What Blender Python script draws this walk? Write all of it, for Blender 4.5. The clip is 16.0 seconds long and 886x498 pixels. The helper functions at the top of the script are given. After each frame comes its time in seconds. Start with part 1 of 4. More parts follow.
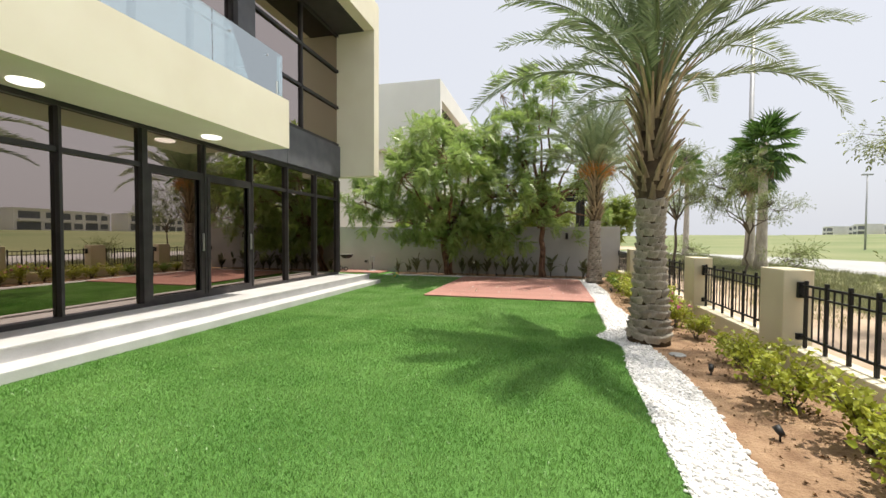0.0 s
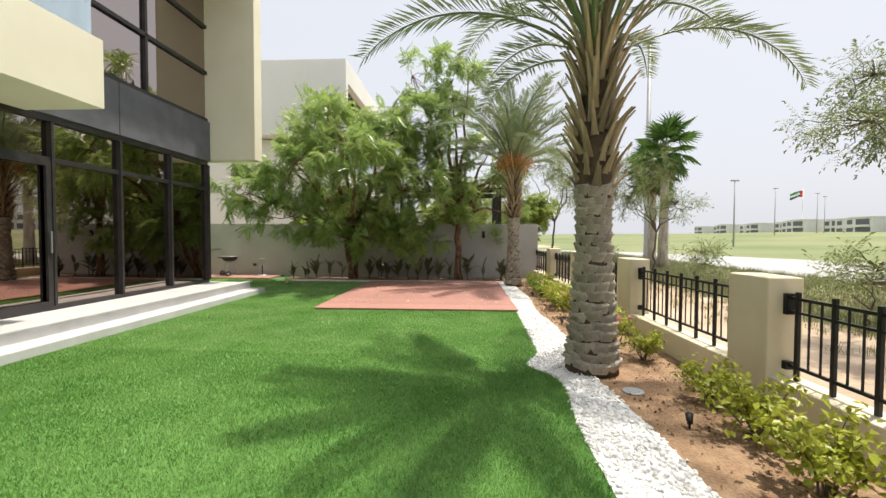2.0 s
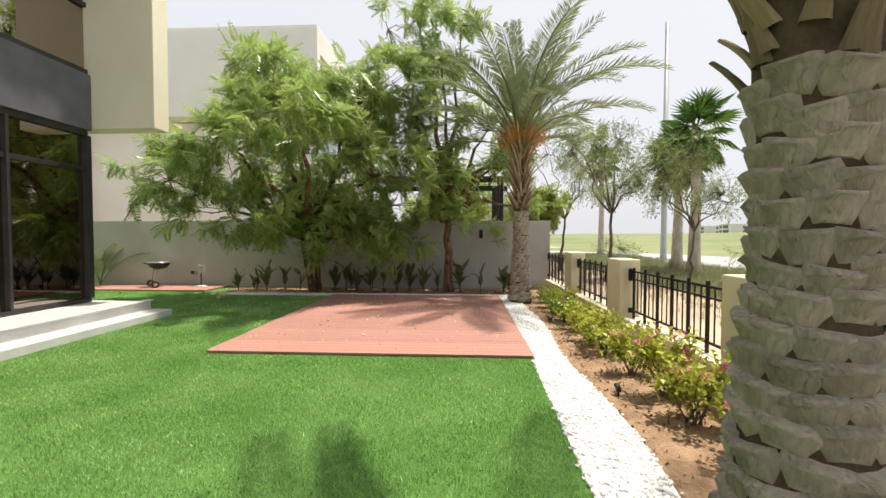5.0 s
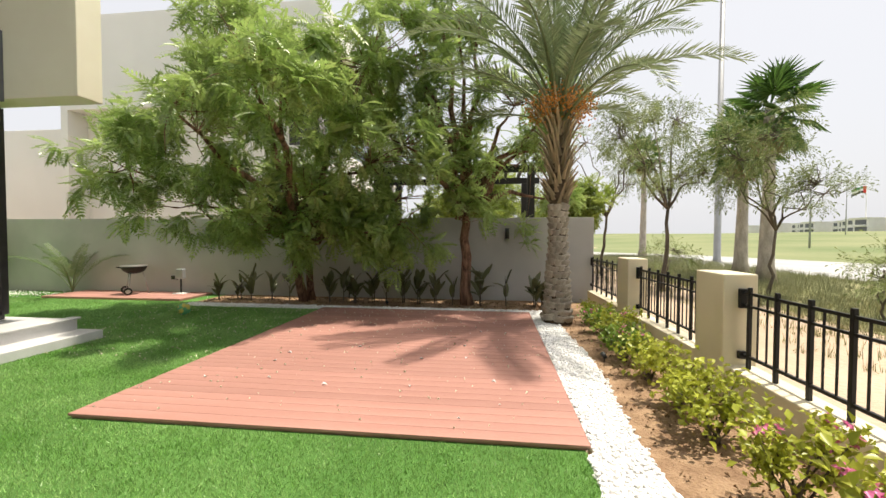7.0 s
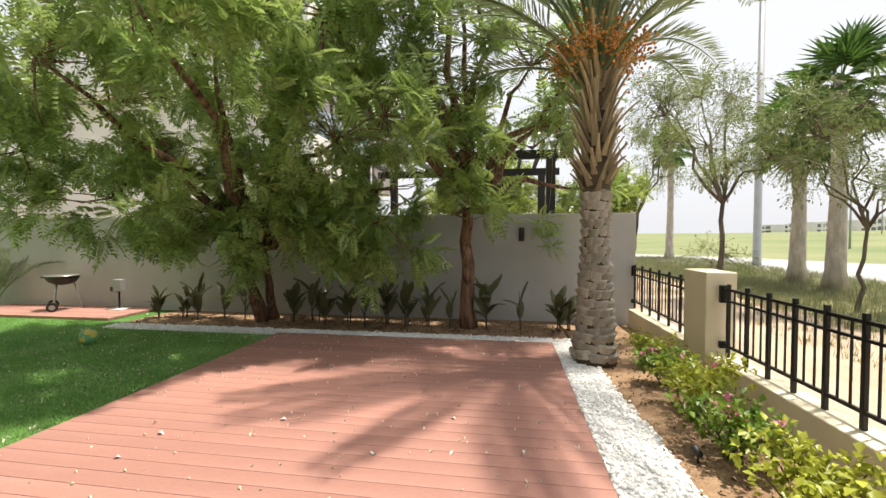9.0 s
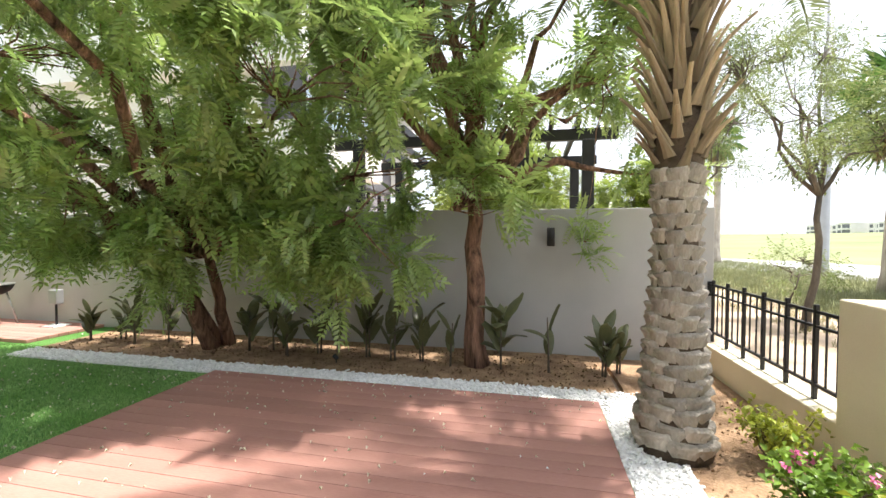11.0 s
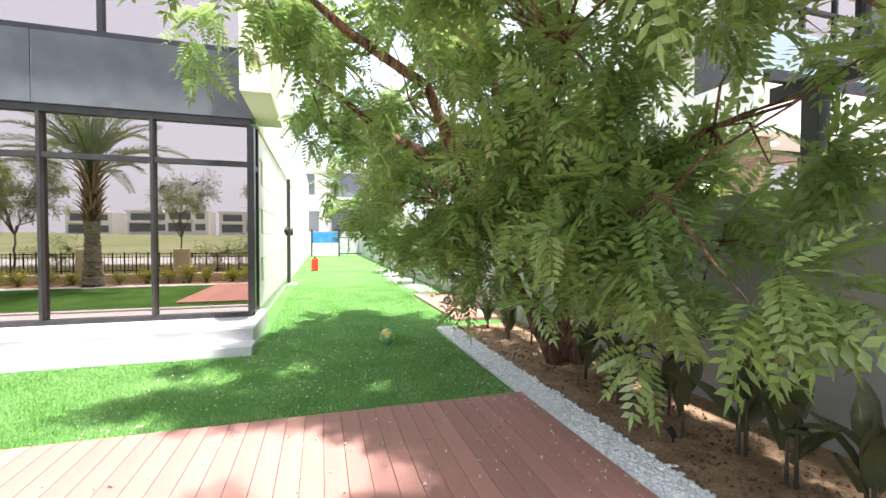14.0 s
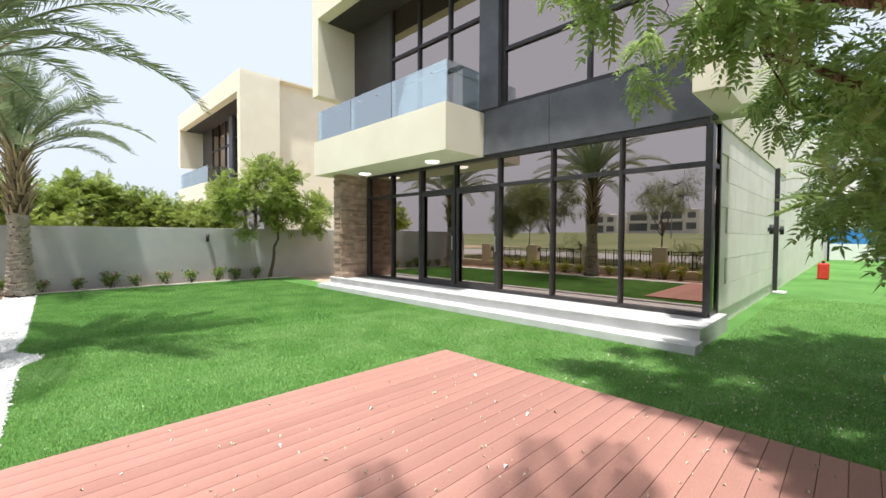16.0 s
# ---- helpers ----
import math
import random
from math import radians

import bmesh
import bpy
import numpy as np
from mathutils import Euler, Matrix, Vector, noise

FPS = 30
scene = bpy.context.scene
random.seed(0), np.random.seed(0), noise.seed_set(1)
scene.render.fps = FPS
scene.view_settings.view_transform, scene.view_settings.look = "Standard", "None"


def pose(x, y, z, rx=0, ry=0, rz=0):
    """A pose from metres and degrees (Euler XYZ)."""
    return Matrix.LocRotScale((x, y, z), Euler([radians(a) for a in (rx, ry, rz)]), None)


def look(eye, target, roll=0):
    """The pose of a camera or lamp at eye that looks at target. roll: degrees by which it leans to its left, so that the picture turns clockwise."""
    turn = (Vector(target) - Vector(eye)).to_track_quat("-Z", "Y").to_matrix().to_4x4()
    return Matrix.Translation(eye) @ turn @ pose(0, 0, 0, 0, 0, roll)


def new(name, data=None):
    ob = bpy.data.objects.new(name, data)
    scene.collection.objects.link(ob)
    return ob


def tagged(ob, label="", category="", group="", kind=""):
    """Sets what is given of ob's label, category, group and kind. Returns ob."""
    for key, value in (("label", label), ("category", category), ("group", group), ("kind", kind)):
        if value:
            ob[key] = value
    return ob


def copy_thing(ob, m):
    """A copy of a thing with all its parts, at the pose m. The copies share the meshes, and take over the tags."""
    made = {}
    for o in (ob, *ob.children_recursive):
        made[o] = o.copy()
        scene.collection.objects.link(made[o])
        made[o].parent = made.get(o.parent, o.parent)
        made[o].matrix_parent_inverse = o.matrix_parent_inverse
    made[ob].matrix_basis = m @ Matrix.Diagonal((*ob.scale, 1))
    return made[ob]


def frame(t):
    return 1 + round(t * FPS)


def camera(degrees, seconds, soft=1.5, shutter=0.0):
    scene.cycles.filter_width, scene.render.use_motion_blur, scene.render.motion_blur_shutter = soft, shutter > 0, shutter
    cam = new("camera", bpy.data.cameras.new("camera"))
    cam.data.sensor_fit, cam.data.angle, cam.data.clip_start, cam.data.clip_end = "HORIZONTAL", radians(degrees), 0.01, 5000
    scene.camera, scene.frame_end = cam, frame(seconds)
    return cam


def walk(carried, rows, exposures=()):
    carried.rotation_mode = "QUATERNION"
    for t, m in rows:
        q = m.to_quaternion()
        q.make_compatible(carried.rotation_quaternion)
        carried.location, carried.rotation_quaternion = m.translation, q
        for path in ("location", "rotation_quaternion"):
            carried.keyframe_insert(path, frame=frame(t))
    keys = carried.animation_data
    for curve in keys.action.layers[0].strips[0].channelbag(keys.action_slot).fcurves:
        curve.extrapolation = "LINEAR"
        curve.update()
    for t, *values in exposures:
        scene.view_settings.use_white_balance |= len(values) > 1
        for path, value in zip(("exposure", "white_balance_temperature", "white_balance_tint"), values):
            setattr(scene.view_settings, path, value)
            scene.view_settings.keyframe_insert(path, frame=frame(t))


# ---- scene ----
cam = camera(93.9, 16.0)
METRES, EYE, TILT, LEAN, TURN = 14.0, 1.5, 0.0, 0.0, 14.3
ROWS = [
    (0.0, 0.0, 0.0, 0.0, 0.01, -1.65, -0.29),
    (0.5, 0.0047, 0.0296, 0.0004, -8.0, -1.76, -0.27),
    (1.0, 0.0107, 0.0615, -0.0, -9.57, -1.71, -0.26),
    (1.5, 0.0211, 0.0923, -0.0008, -10.46, -1.64, -0.21),
    (2.0, 0.0312, 0.1262, -0.0005, -11.36, -1.76, -0.2),
    (2.5, 0.0402, 0.1642, -0.0009, -11.86, -1.76, -0.2),
    (3.0, 0.0531, 0.1999, -0.0001, -11.97, -1.73, -0.14),
    (3.5, 0.0637, 0.2355, -0.0009, -11.95, -1.72, -0.09),
    (6.0, 0.1284, 0.413, -0.0007, -9.26, -1.76, -0.19),
    (6.5, 0.1395, 0.4486, -0.0005, -7.71, -1.74, -0.21),
    (7.0, 0.1517, 0.4846, -0.0004, -7.27, -1.77, -0.16),
    (7.5, 0.1612, 0.5225, 0.0003, -6.83, -1.75, -0.22),
    (8.0, 0.1736, 0.5596, 0.0005, -6.34, -1.69, -0.12),
    (8.5, 0.1834, 0.5964, 0.001, -5.79, -1.69, -0.02),
    (11.0, 0.2289, 0.7632, 0.0042, -1.9, -1.69, -0.13),
    (11.5, 0.2354, 0.7947, 0.0063, 3.36, -2.01, 0.03),
    (12.0, 0.2411, 0.8228, 0.0059, 9.07, -2.01, 0.03),
    (12.5, 0.2459, 0.8465, 0.0046, 19.71, -1.86, 0.03),
    (13.0, 0.2532, 0.8712, 0.0036, 33.79, -1.87, 0.0),
    (13.5, 0.2641, 0.8926, 0.0029, 46.83, -1.57, -0.07),
    (14.0, 0.2723, 0.9097, 0.0015, 59.28, -1.38, -0.15),
    (14.5, 0.2777, 0.9246, 0.0016, 71.72, -1.58, -0.16),
    (15.0, 0.2865, 0.9338, 0.004, 89.12, -1.71, -0.12),
    (15.5, 0.2954, 0.9421, 0.0036, 106.95, -1.76, -0.2),
    (16.0, 0.3014, 0.945, 0.0034, 120.73, -1.8, -0.23),
]
walk(cam, [(t, pose(0, 0, EYE, TILT, LEAN, TURN) @ pose(METRES * x, METRES * y, METRES * z, 90 + pitch, roll, yaw)) for t, x, y, z, yaw, pitch, roll in ROWS],
     exposures=((0.0, 0.34, 6650, 10), (3.5, 0.45, 6750, 10), (7.0, 0.46, 6950, 10), (8.5, 0.52, 6900, 10), (11.0, 1.3, 6350, 10), (12.0, 1.8, 6000, 11),
                (13.0, 1.95, 5950, 14), (13.5, 1.78, 5950, 13), (14.5, 1.42, 6000, 12), (15.5, 0.78, 6050, 10), (16.0, 0.55, 6100, 10)))

# ---- world, sun ----
SUN_FROM = Vector((1.16, 0.6, 4.3)).normalized()
world = bpy.data.worlds.new("world")
scene.world = world
world.use_nodes = True
wn = world.node_tree.nodes
sky = wn.new("ShaderNodeTexSky")
sky.sky_type, sky.sun_disc = "NISHITA", False
sky.sun_elevation = math.asin(SUN_FROM.z)
sky.sun_rotation = math.atan2(SUN_FROM.x, SUN_FROM.y)
sky.air_density, sky.dust_density, sky.ozone_density = 1.0, 6.0, 1.0
pale = wn.new("ShaderNodeMix")
pale.data_type = "RGBA"
pale.inputs[0].default_value = 0.78
pale.inputs[7].default_value = (7.4, 7.7, 8.4, 1)
world.node_tree.links.new(sky.outputs[0], pale.inputs[6])
world.node_tree.links.new(pale.outputs[2], wn["Background"].inputs[0])
wn["Background"].inputs[1].default_value = 0.097
sun_data = bpy.data.lights.new("sun", "SUN")
sun_data.energy, sun_data.angle, sun_data.color = 4.4, radians(1.6), (1.0, 0.95, 0.86)
sun = new("sun", sun_data)
sun.matrix_world = look(SUN_FROM * 40, (0, 0, 0))

# ---- materials ----
def ramp_mat(name, c1, c2, scale=4.0, rough=0.8, bump=0.3, bump_scale=60.0, detail=6.0, metal=0.0, stretch=(1, 1, 1), spec=0.4, vary=0.0, island=False, dist=0.01):
    """Two-colour noise at two scales, with fine relief; vary shifts each object's own brightness."""
    m = bpy.data.materials.new(name)
    m.use_nodes = True
    n, l = m.node_tree.nodes, m.node_tree.links
    b = n["Principled BSDF"]
    co = n.new("ShaderNodeTexCoord")
    mp = n.new("ShaderNodeMapping")
    mp.inputs["Scale"].default_value = stretch
    l.new(co.outputs["Object"], mp.inputs[0])
    big = n.new("ShaderNodeTexNoise")
    big.inputs["Scale"].default_value, big.inputs["Detail"].default_value = scale, detail
    fine = n.new("ShaderNodeTexNoise")
    fine.inputs["Scale"].default_value, fine.inputs["Detail"].default_value = bump_scale, 3.0
    l.new(mp.outputs[0], big.inputs["Vector"])
    l.new(mp.outputs[0], fine.inputs["Vector"])
    both = n.new("ShaderNodeMath")
    both.operation = "MULTIPLY_ADD"
    both.inputs[1].default_value = 0.35
    l.new(fine.outputs[0], both.inputs[0])
    l.new(big.outputs[0], both.inputs[2])
    cr = n.new("ShaderNodeValToRGB")
    cr.color_ramp.elements[0].position, cr.color_ramp.elements[1].position = 0.45, 0.9
    cr.color_ramp.elements[0].color, cr.color_ramp.elements[1].color = (*c1, 1), (*c2, 1)
    l.new(both.outputs[0], cr.inputs[0])
    out = cr.outputs[0]
    if vary:
        if island:
            info = n.new("ShaderNodeNewGeometry").outputs["Random Per Island"]
        else:
            info = n.new("ShaderNodeObjectInfo").outputs["Random"]
        mr = n.new("ShaderNodeMapRange")
        mr.inputs[3].default_value, mr.inputs[4].default_value = 1 - vary, 1 + vary
        l.new(info, mr.inputs[0])
        hs = n.new("ShaderNodeHueSaturation")
        l.new(mr.outputs[0], hs.inputs["Value"])
        l.new(out, hs.inputs["Color"])
        out = hs.outputs[0]
    l.new(out, b.inputs["Base Color"])
    b.inputs["Roughness"].default_value, b.inputs["Metallic"].default_value = rough, metal
    b.inputs["Specular IOR Level"].default_value = spec
    if bump:
        bp = n.new("ShaderNodeBump")
        bp.inputs["Strength"].default_value, bp.inputs["Distance"].default_value = bump, dist
        l.new(fine.outputs[0], bp.inputs["Height"])
        l.new(bp.outputs[0], b.inputs["Normal"])
    return m


def leaf_mat(name, c1, c2, shine=0.35, through_light=0.3, vary=0.25):
    m = ramp_mat(name, c1, c2, 1.5, 0.36, 0, 30, vary=vary, island=True, spec=shine)
    n, l = m.node_tree.nodes, m.node_tree.links
    tr = n.new("ShaderNodeBsdfTranslucent")
    l.new(n["Principled BSDF"].inputs["Base Color"].links[0].from_socket, tr.inputs[0])
    mx = n.new("ShaderNodeMixShader")
    mx.inputs[0].default_value = through_light
    l.new(n["Principled BSDF"].outputs[0], mx.inputs[1])
    l.new(tr.outputs[0], mx.inputs[2])
    l.new(mx.outputs[0], n["Material Output"].inputs[0])
    return m


def pane_mat(name, tint, gloss_tint, amount):
    """Coated window glass: dark tinted body and a mirror coat."""
    m = bpy.data.materials.new(name)
    m.use_nodes = True
    n, l = m.node_tree.nodes, m.node_tree.links
    tr, gl, mx = n.new("ShaderNodeBsdfTransparent"), n.new("ShaderNodeBsdfGlossy"), n.new("ShaderNodeMixShader")
    tr.inputs[0].default_value, gl.inputs[0].default_value = (*tint, 1), (*gloss_tint, 1)
    gl.inputs["Roughness"].default_value = 0.006
    lw, mr = n.new("ShaderNodeLayerWeight"), n.new("ShaderNodeMapRange")
    lw.inputs[0].default_value = 0.2
    mr.inputs[3].default_value, mr.inputs[4].default_value = amount, 1.0
    l.new(lw.outputs["Fresnel"], mr.inputs[0])
    l.new(mr.outputs[0], mx.inputs[0])
    l.new(tr.outputs[0], mx.inputs[1])
    l.new(gl.outputs[0], mx.inputs[2])
    l.new(mx.outputs[0], n["Material Output"].inputs[0])
    return m


def glow_mat(name, colour, power):
    m = bpy.data.materials.new(name)
    m.use_nodes = True
    b = m.node_tree.nodes["Principled BSDF"]
    b.inputs["Base Color"].default_value = (*colour, 1)
    b.inputs["Emission Color"].default_value = (*colour, 1)
    b.inputs["Emission Strength"].default_value = power
    return m


CREAM = ramp_mat("cream_render", (0.77, 0.71, 0.56), (0.83, 0.78, 0.63), 1.2, 0.85, 0.25, 140)
FENCE_CREAM = ramp_mat("fence_render", (0.66, 0.59, 0.43), (0.75, 0.68, 0.51), 1.6, 0.85, 0.3, 120)
PALE_STONE = ramp_mat("pale_cladding", (0.74, 0.71, 0.62), (0.83, 0.80, 0.72), 2.0, 0.75, 0.25, 80, vary=0.05)
SLATE = ramp_mat("slate_panel", (0.095, 0.097, 0.112), (0.14, 0.142, 0.16), 3.0, 0.55, 0.15, 90)
FRAME = ramp_mat("dark_aluminium", (0.040, 0.036, 0.037), (0.065, 0.060, 0.060), 5.0, 0.4, 0.05, 200, metal=0.4)
SOFFIT = ramp_mat("dark_soffit", (0.035, 0.032, 0.03), (0.055, 0.05, 0.047), 2.0, 0.6, 0.05)
BRONZE = pane_mat("bronze_glass", (0.06, 0.05, 0.045), (0.86, 0.73, 0.67), 0.44)
DARKPANEL = ramp_mat("dark_brown_panel", (0.06, 0.053, 0.05), (0.085, 0.077, 0.072), 2.0, 0.5, 0.05)
CLEAR = pane_mat("balustrade_glass", (0.80, 0.88, 0.88), (0.92, 1.0, 1.0), 0.45)
MARBLE = ramp_mat("white_stone_step", (0.52, 0.51, 0.50), (0.66, 0.65, 0.64), 2.5, 0.4, 0.1, 60)
BRICKSTONE = ramp_mat("split_stone", (0.30, 0.20, 0.15), (0.46, 0.34, 0.26), 6.0, 0.9, 0.6, 60, vary=0.3, dist=0.02)
TURF = ramp_mat("turf_base", (0.075, 0.19, 0.04), (0.15, 0.31, 0.08), 0.55, 0.85, 0.8, 220, spec=0.15, dist=0.015)
BLADE = leaf_mat("turf_blade", (0.16, 0.34, 0.066), (0.355, 0.54, 0.20), 0.4, 0.3, 0.3)
# near roll: same turf, the shade of its nap direction put into the colour
BLADE_NEAR = leaf_mat("turf_blade_roll_nap_shade", (0.105, 0.265, 0.045), (0.26, 0.44, 0.13), 0.4, 0.3, 0.3)
SOIL = ramp_mat("sandy_soil", (0.20, 0.115, 0.065), (0.42, 0.28, 0.17), 5.0, 0.95, 0.9, 40, dist=0.03)
SAND = ramp_mat("desert_sand", (0.40, 0.30, 0.21), (0.56, 0.44, 0.33), 0.6, 0.95, 0.7, 14, dist=0.04)
DRYGRASS = ramp_mat("dry_verge", (0.16, 0.19, 0.07), (0.36, 0.33, 0.17), 0.35, 0.95, 0.7, 12, dist=0.05)
FAIRWAY = ramp_mat("fairway_grass", (0.125, 0.17, 0.06), (0.24, 0.25, 0.12), 0.07, 0.9, 0.4, 6)
PATH = ramp_mat("pale_path", (0.34, 0.34, 0.335), (0.44, 0.44, 0.43), 0.5, 0.8, 0.2, 20)
GRAVEL = ramp_mat("white_pebbles", (0.74, 0.73, 0.71), (0.86, 0.85, 0.84), 9.0, 0.7, 0.2, 80, vary=0.14, island=True)
DECK = ramp_mat("red_brown_decking", (0.33, 0.155, 0.122), (0.47, 0.255, 0.21), 2.2, 0.75, 0.35, 160, stretch=(0.15, 1, 1), vary=0.10, dist=0.004)
WALLGREY = ramp_mat("grey_wall_paint", (0.38, 0.38, 0.375), (0.50, 0.50, 0.495), 0.9, 0.9, 0.3, 90)
BARK = ramp_mat("palm_bark", (0.28, 0.245, 0.20), (0.58, 0.52, 0.44), 5.0, 0.95, 0.9, 45, stretch=(1, 1, 0.35), vary=0.2, dist=0.02)
STUB = ramp_mat("palm_frond_stub", (0.20, 0.15, 0.09), (0.43, 0.34, 0.22), 7.0, 0.85, 0.8, 40, stretch=(1, 1, 0.15), vary=0.45)
FIBRE = ramp_mat("palm_fibre", (0.06, 0.042, 0.028), (0.13, 0.095, 0.06), 8.0, 0.95, 0.9, 60)
FROND = leaf_mat("date_frond", (0.15, 0.21, 0.10), (0.30, 0.36, 0.20), 0.5, 0.25, 0.25)
RACHIS = ramp_mat("frond_rib", (0.24, 0.23, 0.10), (0.36, 0.34, 0.17), 3.0, 0.5, 0.1)
DRYFROND = leaf_mat("dry_frond", (0.34, 0.25, 0.13), (0.46, 0.36, 0.2), 0.3, 0.25, 0.2)
DATES = ramp_mat("orange_dates", (0.45, 0.17, 0.03), (0.62, 0.30, 0.07), 20.0, 0.5, 0.1, vary=0.25, island=True)
FANLEAF = leaf_mat("fan_palm_leaf", (0.065, 0.15, 0.03), (0.15, 0.27, 0.065), 0.5, 0.25, 0.3)
NEEM = leaf_mat("neem_leaf", (0.20, 0.315, 0.07), (0.44, 0.55, 0.18), 1.2, 0.46, 0.2)
NEEMBARK = ramp_mat("red_brown_bark", (0.05, 0.026, 0.018), (0.42, 0.24, 0.16), 16.0, 0.95, 1.0, 55, stretch=(1, 1, 0.13), dist=0.05)
LIGHTLEAF = leaf_mat("light_green_leaf", (0.19, 0.27, 0.045), (0.38, 0.45, 0.11), 0.5, 0.45, 0.3)
WISP = leaf_mat("wispy_leaf", (0.16, 0.21, 0.07), (0.29, 0.34, 0.13), 0.3, 0.3, 0.3)
GREYBARK = ramp_mat("grey_bark", (0.08, 0.065, 0.05), (0.18, 0.15, 0.12), 5.0, 0.95, 0.8, 40, stretch=(1, 1, 0.3))
SHRUB = leaf_mat("yellow_green_leaf", (0.24, 0.30, 0.03), (0.48, 0.48, 0.07), 0.35, 0.3, 0.3)
SHRUBDK = leaf_mat("green_shrub_leaf", (0.10, 0.20, 0.025), (0.24, 0.34, 0.05), 0.35, 0.3, 0.3)
PETAL = leaf_mat("pink_petal", (0.62, 0.10, 0.30), (0.78, 0.28, 0.46), 0.3, 0.35, 0.15)
OLEAF = leaf_mat("dusty_plant_leaf", (0.085, 0.10, 0.045), (0.21, 0.21, 0.10), 0.5, 0.2, 0.35)
IRON = ramp_mat("black_iron", (0.012, 0.012, 0.013), (0.022, 0.022, 0.024), 6.0, 0.45, 0.1, 120, metal=0.3)
BLACK = ramp_mat("black_plastic", (0.014, 0.014, 0.015), (0.026, 0.026, 0.027), 6.0, 0.5, 0.05)
STEEL = ramp_mat("brushed_steel", (0.42, 0.42, 0.43), (0.55, 0.55, 0.56), 20.0, 0.35, 0.05, metal=0.9)
WHITEWALL = ramp_mat("white_render", (0.74, 0.73, 0.70), (0.81, 0.80, 0.77), 0.5, 0.9, 0.1)
POLE = ramp_mat("galvanised_pole", (0.34, 0.35, 0.36), (0.42, 0.43, 0.44), 2.0, 0.5, 0.05, metal=0.3)
RED = ramp_mat("red_plastic", (0.55, 0.03, 0.02), (0.66, 0.06, 0.04), 4.0, 0.45, 0.05)
BLUE = ramp_mat("blue_sheet", (0.03, 0.17, 0.50), (0.07, 0.26, 0.62), 1.5, 0.6, 0.2, 10)
WHITEPL = ramp_mat("white_plastic", (0.72, 0.72, 0.70), (0.80, 0.80, 0.78), 4.0, 0.5, 0.05)
GREENBALL = ramp_mat("green_ball_skin", (0.10, 0.36, 0.16), (0.16, 0.45, 0.22), 8.0, 0.5, 0.05)
YELLOWBALL = ramp_mat("yellow_ball_skin", (0.62, 0.50, 0.10), (0.70, 0.58, 0.16), 8.0, 0.5, 0.05)
LAMPGLOW = glow_mat("lamp_diffuser", (1.0, 0.97, 0.9), 1.4)


# ---- mesh helpers ----
def box(bm, x0, y0, z0, x1, y1, z1, bevel=0.0):
    r = bmesh.ops.create_cube(bm, size=1.0, matrix=Matrix.Translation(((x0 + x1) / 2, (y0 + y1) / 2, (z0 + z1) / 2)) @ Matrix.Diagonal((x1 - x0, y1 - y0, z1 - z0, 1)))
    if bevel:
        edges = {e for v in r["verts"] for e in v.link_edges}
        bmesh.ops.bevel(bm, geom=list(edges), offset=bevel, segments=2, affect="EDGES", profile=0.5)
    return bm


def boxes(*dims, bevel=0.0):
    bm = bmesh.new()
    for d in dims:
        box(bm, *d, bevel=bevel)
    return bm


def tube(bm, points, radii, sides=8):
    """A tapered tube through points."""
    rings = []
    for i, p in enumerate(points):
        p = Vector(p)
        d = Vector(points[min(i + 1, len(points) - 1)]) - Vector(points[max(i - 1, 0)])
        d.normalize()
        u = d.cross(Vector((0.31, 0.95, 0.05)) if abs(d.y) < 0.8 else Vector((0.95, 0.1, 0.3))).normalized()
        w = d.cross(u)
        rings.append([bm.verts.new(p + radii[i] * (math.cos(a * math.tau / sides) * u + math.sin(a * math.tau / sides) * w)) for a in range(sides)])
    for a, b in zip(rings, rings[1:]):
        for k in range(sides):
            f = bm.faces.new((a[k], a[(k + 1) % sides], b[(k + 1) % sides], b[k]))
            f.smooth = sides > 4
    bm.faces.new(rings[0][::-1])
    bm.faces.new(rings[-1])
    return bm


def mesh_of(name, bm, material):
    me = bpy.data.meshes.new(name)
    bmesh.ops.recalc_face_normals(bm, faces=bm.faces[:])
    bm.to_mesh(me)
    bm.free()
    me.materials.append(material)
    return me


def part(name, bm, material, parent=None, label=""):
    ob = new(name, mesh_of(name, bm, material) if isinstance(bm, bmesh.types.BMesh) else bm)
    ob.parent = parent
    return tagged(ob, label)


def structure(name, bm, material, label, category):
    return tagged(part(name, bm, material), label, category, kind="structure")


def empty(name, label, category, m=None, group="", kind=""):
    ob = new(name)
    ob.empty_display_size = 0.2
    if m is not None:
        ob.matrix_world = m
    return tagged(ob, label, category, group, kind)


def raw_mesh(name, verts, faces, material):
    """A mesh from arrays worked out in code: verts (n, 3), faces (m, 3 or 4)."""
    me = bpy.data.meshes.new(name)
    k = faces.shape[1]
    me.vertices.add(len(verts))
    me.vertices.foreach_set("co", np.asarray(verts, dtype=np.float32).ravel())
    me.loops.add(faces.size)
    me.loops.foreach_set("vertex_index", faces.astype(np.int32).ravel())
    me.polygons.add(len(faces))
    me.polygons.foreach_set("loop_start", np.arange(0, faces.size, k, dtype=np.int32))
    me.update(calc_edges=True)
    me.validate()
    me.materials.append(material)
    return me


def scatter(unit_v, unit_f, mats, offs):
    """Unit mesh repeated: mats (n,3,3), offs (n,3)."""
    n, k = len(offs), len(unit_v)
    v = np.einsum("nij,kj->nki", mats, unit_v) + offs[:, None, :]
    f = unit_f[None] + (np.arange(n) * k)[:, None, None]
    return v.reshape(-1, 3), f.reshape(-1, unit_f.shape[1])


